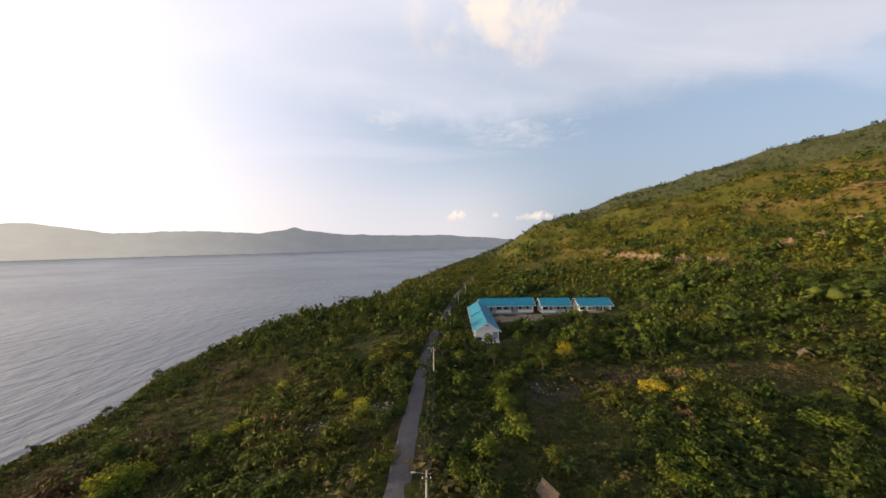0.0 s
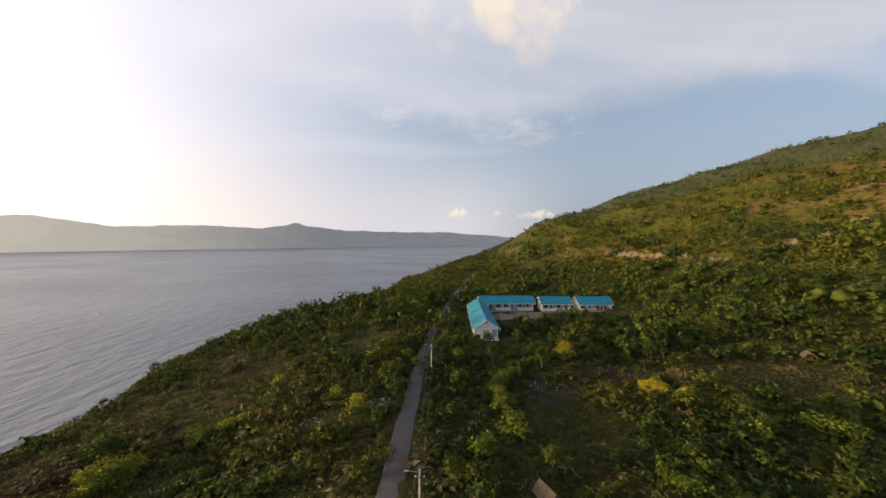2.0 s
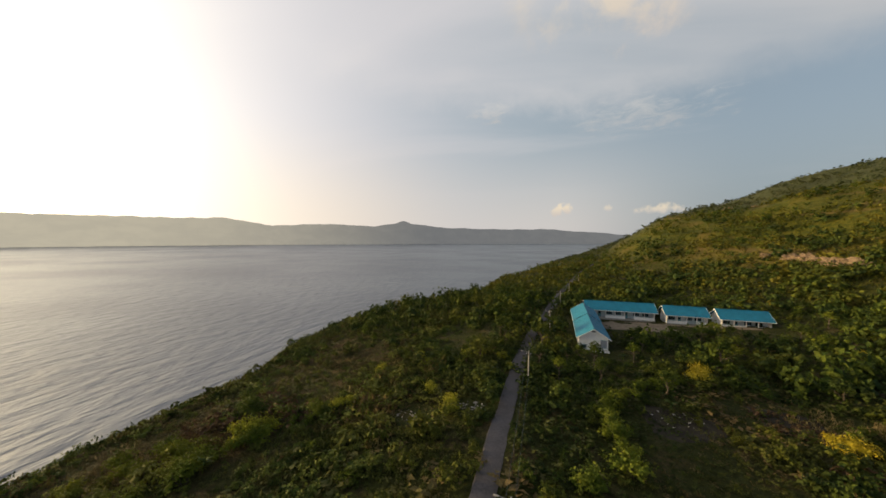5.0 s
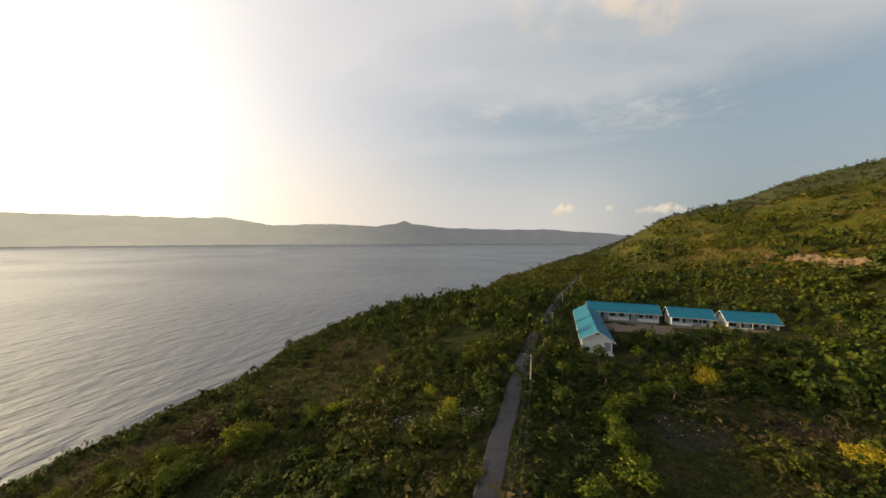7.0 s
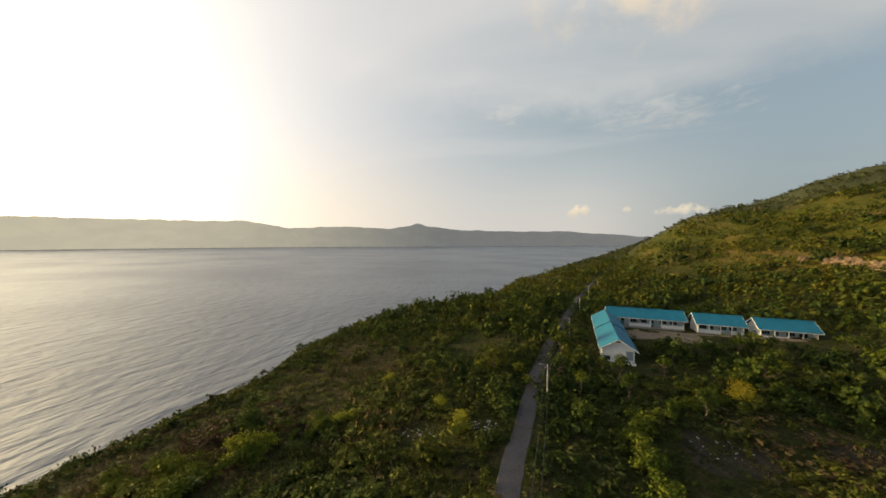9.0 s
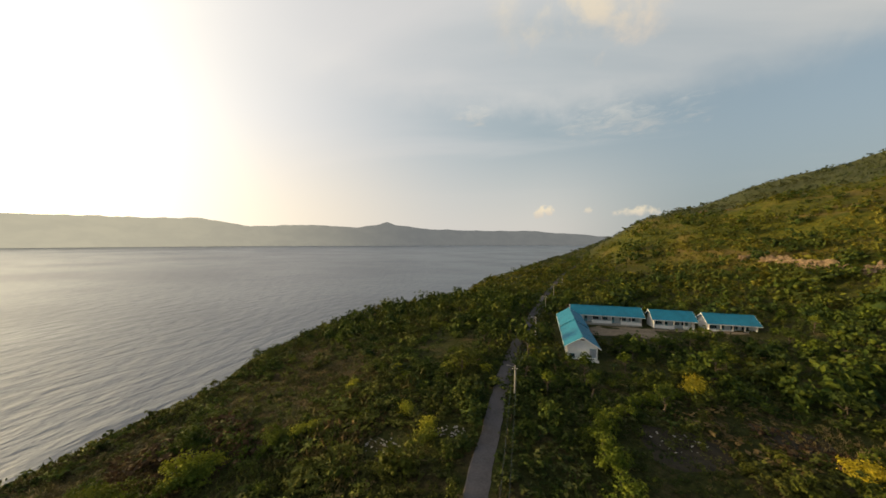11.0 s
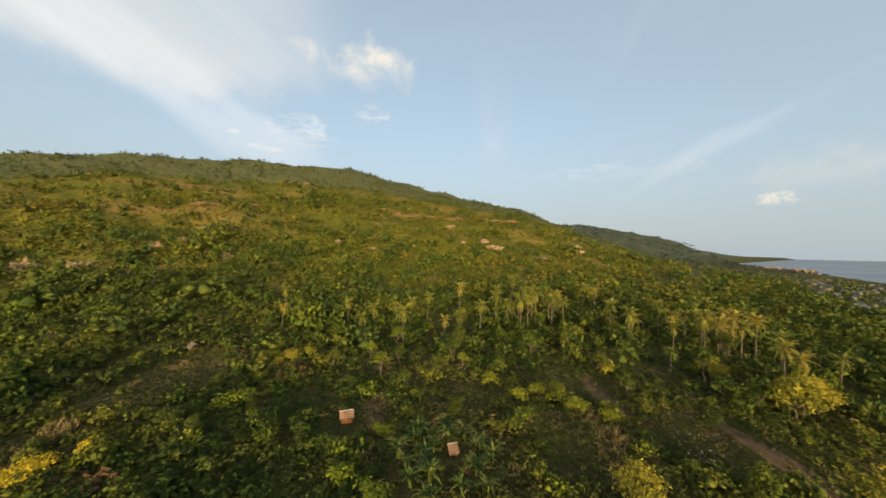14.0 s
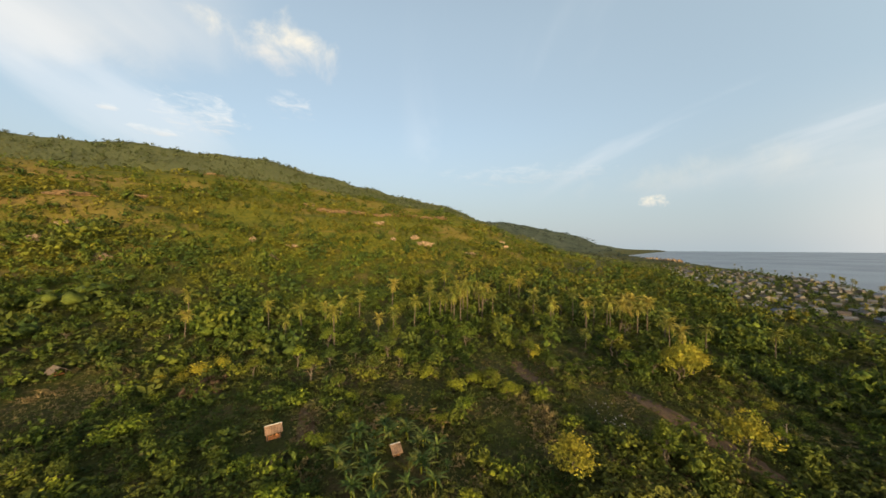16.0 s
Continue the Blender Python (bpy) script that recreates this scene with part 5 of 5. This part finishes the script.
def clear_of_things(x, y):
    """True where scrub may grow: off the lane, the yard, the buildings and the paths."""
    ok = np.abs(x - road_x(y)) > np.where(y > 85, 1.6, 2.0)
    for x0, x1, y0, y1 in ((6.5, 19.5, 87.5, 132.5), (14.5, 39, 129, 141.5), (39.5, 54, 128, 140.5), (54.8, 70.5, 127, 140),
                           (18, 44, 116.5, 132), (48.6, 52.8, 23.6, 27.8), (41.6, 44.8, 7.8, 11), (9.8, 13.6, 33.2, 37.6), (80, 84.3, 69.8, 73.8)):
        ok &= ~((x > x0) & (x < x1) & (y > y0) & (y < y1))
    for cx, cy, rad in ((-21.1, 53.3, 2.6), (-11.8, 57.6, 2.3)):
        ok &= np.hypot((x - cx) / 1.5, y - cy) > rad
    for rx, ry, wide, tall in ROCKS:
        d = math.hypot(rx, ry - 5)
        ahead = ((rx - x) * rx + (ry - y) * (ry - 5)) / d
        aside = np.abs((rx - x) * (ry - 5) - (ry - y) * rx) / d
        ok &= ~((aside < wide * 0.6) & (ahead > -1.0) & (ahead < 1.1 * tall))
    return ok & (x - shore_x(y) > 0.3)


def scatter(name, label, seed, r0, r1, az0, az1, gap, quads, size, leaf, mat, keep=0.86, lobes=3, tall=1.0, open_keep=0.1, west=1.0, patchy=0.6, low=0.0, steep=1.0, rows=0.0, core=1, hollow=0.5, band=None, upright=False, within=None):
    """Leafy clumps over a ring of land, all in one mesh. open_keep: share left in clearings; west: size factor seaward of the lane;
    steep: share left on the hill above 32 m."""
    rg = np.random.default_rng(seed)
    g = np.arange(-r1, r1, gap)
    x, y = np.meshgrid(g, g)
    x, y = x.ravel() + rg.uniform(-.5, .5, x.size) * gap, y.ravel() + rg.uniform(-.5, .5, y.size) * gap + 5
    d, az = np.hypot(x, y - 5), np.degrees(np.arctan2(x, y - 5))
    ok = (d > r0) & (d < r1) & (az > az0) & (az < az1)
    if band:
        s = x - shore_x(y)
        ok &= (s > band[0]) & (s < band[1])
    if within:
        ragged = 0.3 * ripple(x, y, 7, seed)
        ok &= np.any([np.hypot((x - cx) / rx, (y - cy) / ry) + ragged < 1 for cx, cy, rx, ry in within], axis=0)
    x, y = x[ok], y[ok]
    op = openness(x, y)
    thin = ripple(x, y, 30 * max(1, gap / 2), seed + 40) + 0.6 * ripple(x, y, 10 * max(1, gap / 2), seed + 41)
    share = keep * (1 - patchy * np.clip(thin - 0.2, 0, 1)) * (1 - op) + keep * open_keep * op
    share = share * np.where(ground_height(x, y) > 32, steep, 1.0)
    if name != "village_trees":
        share = share * np.where((y < -146) & (x < np.interp(y, [-650, -480, -289, -231, -182, -146], [520, 430, 245, 168, 128, 82])), 0.1, 1.0)
    if rows:
        tier = ripple(ground_height(x, y) * 5 + 6 * ripple(x, y, 120, 61), 0.12 * (x + y), 60, 60)
        share = share * np.clip(1 + rows * 1.6 * tier, 0.12, 1.5)
    ok = (rg.random(x.size) < share) & clear_of_things(x, y)
    x, y, op = x[ok], y[ok], op[ok]
    n = len(x)
    temps, faces = [], None
    for k in range(10):
        lob = [(0, 0, 0.35 - low, 0.55)] + lobes_of(rg, lobes, 0.55, 0.28, 0.5, 0.12, 0.7 - low)
        v, faces = leaf_cloud(rg, quads, lob[:1 + lobes], leaf, 0.25, core, hollow, 5, upright)
        temps.append(v)
    temps = np.array(temps)
    pick, turn = rg.integers(0, 10, n), rg.uniform(0, 6.283, n)
    grow = 1 + 0.35 * ripple(x, y, 47, seed + 50)
    s = size * np.exp(np.clip(rg.normal(0, 0.36, n), -0.9, 0.7)) * np.clip(grow, 0.5, 1.5) * (1 - 0.45 * op) * np.where((x < road_x(y) - 12) & (y < 110), west, 1.0)
    s = np.minimum(s, 0.55 + np.where(y > 95, 0.5, 0.3) * (x - shore_x(y)))
    v = temps[pick]
    c, sn = np.cos(turn)[:, None], np.sin(turn)[:, None]
    vx = (v[:, :, 0] * c - v[:, :, 1] * sn) * s[:, None] + x[:, None]
    vy = (v[:, :, 0] * sn + v[:, :, 1] * c) * s[:, None] + y[:, None]
    vz = v[:, :, 2] * (s * tall)[:, None] + ground_height(x, y)[:, None] - 0.05
    V = np.stack([vx, vy, vz], -1).reshape(-1, 3)
    F = (faces[None] + (np.arange(n) * v.shape[1])[:, None, None]).reshape(-1, 3)
    ob = new(name, mesh_of(name, V, F, mat, True))
    tagged(ob, label, "vegetation", kind="stuff")


# trees that stand clear of the scrub, each with its trunk
rg = np.random.default_rng(33)
stand = []
while len(stand) < 120:
    a, d = radians(rg.uniform(-4, 150)), rg.uniform(62, 165)
    x, y = d * math.sin(a), 5 + d * math.cos(a)
    ok = clear_of_things(np.array([x]), np.array([y]))[0] and openness(np.array([x]), np.array([y]))[0] < 0.3
    if ok and x - shore_x(y) > 25 and all((x - p) ** 2 + (y - q) ** 2 > 30 for p, q, _ in stand):
        stand.append((x, y, rg.uniform(0.7, 1.25)))
slim = [make_tree(81 + k, (M_TREE, M_DARK_LEAF, M_LIME, M_TREE)[k], "slender_tree", "slender green tree, thin pale trunk under a layered crown", "tree", 3.2, 1.9, 560, 0.2, "slender trees") for k in range(4)]
plant(slim, stand + [(35.3, -25.6, 0.8), (46.9, 46.6, 0.6), (20.6, 88.5, 1.0), (24.5, 97, 1.05), (11, 80, 1.0), (5.6, 84, 0.9)], 1.0)

scatter("low_scrub", "dense low green scrub and saplings", 1, 30, 86, -98, 168, 1.45, 46, 1.05, 0.175, M_BUSH, 0.97, 1, 0.95, 0.45, patchy=0.25, band=(48, 9999))
scatter("ground_cover", "rough grass and low weeds covering the open ground", 11, 30, 140, -98, 168, 2.4, 20, 1.6, 0.17, M_GRASS, 0.95, 0, 0.40, 1.0, 0.95, 0.1, core=0)
scatter("grass_tufts", "dry tufts and weeds in the open clearings", 14, 32, 130, -98, 168, 1.1, 12, 0.6, 0.36, M_GRASS, 0.13, 0, 0.9, 7.6, patchy=0.2, core=0, upright=True)
scatter("low_crops", "low dark green leafy crops in the cleared plots", 28, 30, 90, -10, 150, 1.2, 30, 1.25, 0.2, M_BUSH, 0.8, 0, 0.7, 1.15, patchy=0.4, core=0, within=CROPS)
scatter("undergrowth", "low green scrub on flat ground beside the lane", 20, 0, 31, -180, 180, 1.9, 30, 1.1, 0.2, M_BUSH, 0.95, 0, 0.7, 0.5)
scatter("rear_scrub", "scrub on the slope to the south-west", 21, 33, 130, -180, -97, 3.6, 16, 1.9, 0.22, M_BUSH, 0.9, 1)
scatter("pale_weeds", "pale green and tan weeds on open ground", 19, 33, 85, 48, 150, 1.5, 14, 0.8, 0.3, M_WEED, 0.6, 0, 0.8, 1.3, patchy=0.8, core=0, upright=True)
scatter("dry_stalks", "dry straw-coloured stalks and dead weeds", 23, 33, 110, -80, 130, 0.75, 16, 0.8, 0.34, M_STRAW, 0.8, 0, 0.9, 1.0, patchy=0.5, core=0, upright=True, within=DRY)
scatter("dry_maize", "rows of tall dry maize stalks in a small plot", 22, 33, 110, 10, 70, 0.85, 12, 1.5, 0.34, M_STRAW, 0.7, 0, 1.1, 1.6, patchy=0.2, core=0, upright=True, within=MAIZE)
scatter("dry_mats", "low mats of dry straw-coloured grass", 29, 33, 110, -80, 130, 1.05, 18, 0.9, 0.22, M_STRAW, 0.62, 0, 0.4, 1.3, patchy=0.7, core=0, within=DRY)
scatter("rusty_weeds", "reddish brown dead weeds and dry brush", 24, 33, 110, -80, 130, 0.9, 14, 0.9, 0.36, M_RUSTY, 0.8, 0, 0.9, 1.0, patchy=0.4, core=0, within=RUSTY)
scatter("coast_grass", "olive and brown grass on the slope above the shore", 15, 30, 150, -98, -4, 1.3, 16, 1.05, 0.30, M_GRASS, 0.9, 0, 0.7, 1.0, 1.0, 0.1, core=0, upright=True, band=(4, 60))
scatter("coast_scrub", "low rounded green scrub on the slope above the shore", 25, 30, 150, -98, -6, 2.0, 50, 1.35, 0.165, M_SHORE, 0.72, 1, 0.7, 0.55, 1.0, 0.7, band=(3, 64))
scatter("shore_hedge", "dense green shrubs along the shore's edge", 18, 30, 260, -100, -8, 1.9, 44, 1.35, 0.2, M_SHORE, 0.95, 1, 0.75, 1.0, 1.0, 0.3, band=(0.6, 11))
scatter("coast_mounds", "rounded green thickets on the slope above the shore", 16, 30, 140, -98, -8, 6.0, 190, 1.9, 0.12, M_SHORE, 0.5, 5, 0.75, 0.8, 1.0, 1.0)
scatter("bushes", "loose bushes standing over the low scrub", 7, 31, 84, -98, 168, 3.3, 130, 1.5, 0.115, M_TREE, 0.55, 4, 1.15, 0.08, 0.7)
scatter("bright_bushes", "yellow-green bushes dotted through the scrub", 8, 34, 175, -98, 168, 6.0, 110, 1.5, 0.115, M_LIME, 0.4, 4, 1.15, 0.1, 0.7)
scatter("scrub", "dense green scrub with small trees", 2, 84, 175, -98, 168, 2.75, 28, 1.85, 0.19, M_BUSH, 0.97, 1, 1.05, 0.15, 0.7, patchy=0.3)
scatter("young_trees", "young trees standing over the scrub", 3, 84, 235, -60, 168, 4.9, 64, 2.9, 0.125, M_TREE, 0.66, 4, 1.2, 0.05, 0.5, steep=0.8)
scatter("dark_trees", "broad dark green trees among the lighter ones", 26, 84, 260, -30, 168, 8.5, 90, 3.4, 0.12, M_DARK_LEAF, 0.55, 4, 1.15, 0.05, 0.5)
scatter("coast_trees", "dark trees along the northern shore", 12, 125, 620, -45, 9, 6.0, 26, 2.3, 0.18, M_TREE, 0.6, 2, 1.2, 0.1)
scatter("hillside_woods", "mixed green scrub on the lower hillside", 4, 170, 345, -35, 168, 3.7, 14, 2.4, 0.24, M_WOOD_FAR, 0.94, 0, patchy=0.6, rows=0.4, core=1)
scatter("hill_trees", "darker trees in clusters on the hillside", 13, 170, 480, 4, 150, 8.0, 16, 3.4, 0.2, M_TREE, 0.58, 1, 1.05, patchy=0.9, rows=0.8)
scatter("large_trees", "broad dark trees standing out on the hillside", 17, 120, 420, 12, 150, 14, 80, 4.6, 0.12, M_DARK_LEAF, 0.55, 5, 0.95, 0.1, patchy=1.0, rows=0.4)
scatter("upper_woods", "low scrub on the upper hillside", 5, 340, 480, -2, 145, 5.4, 9, 2.9, 0.28, M_WOOD_FAR, 0.85, 0, 0.8, patchy=0.45, rows=0.5)
scatter("ridge_woods", "woods along the back ridge, greyed as by haze", 27, 470, 690, -2, 145, 6.4, 9, 3.3, 0.28, M_RIDGE_HAZED, 0.92, 0, 0.9, patchy=0.3)
scatter("far_woods", "distant wooded slopes, tinted blue-grey as by haze", 6, 800, 1700, 103, 146, 16, 6, 6.0, 0.4, M_DISTANT_HAZED, 0.85, 0, 0.6)
scatter("village_trees", "dark trees between the village houses", 9, 175, 640, 132, 168, 5.4, 18, 2.1, 0.19, M_DARK_LEAF, 0.72, 2, 1.1)
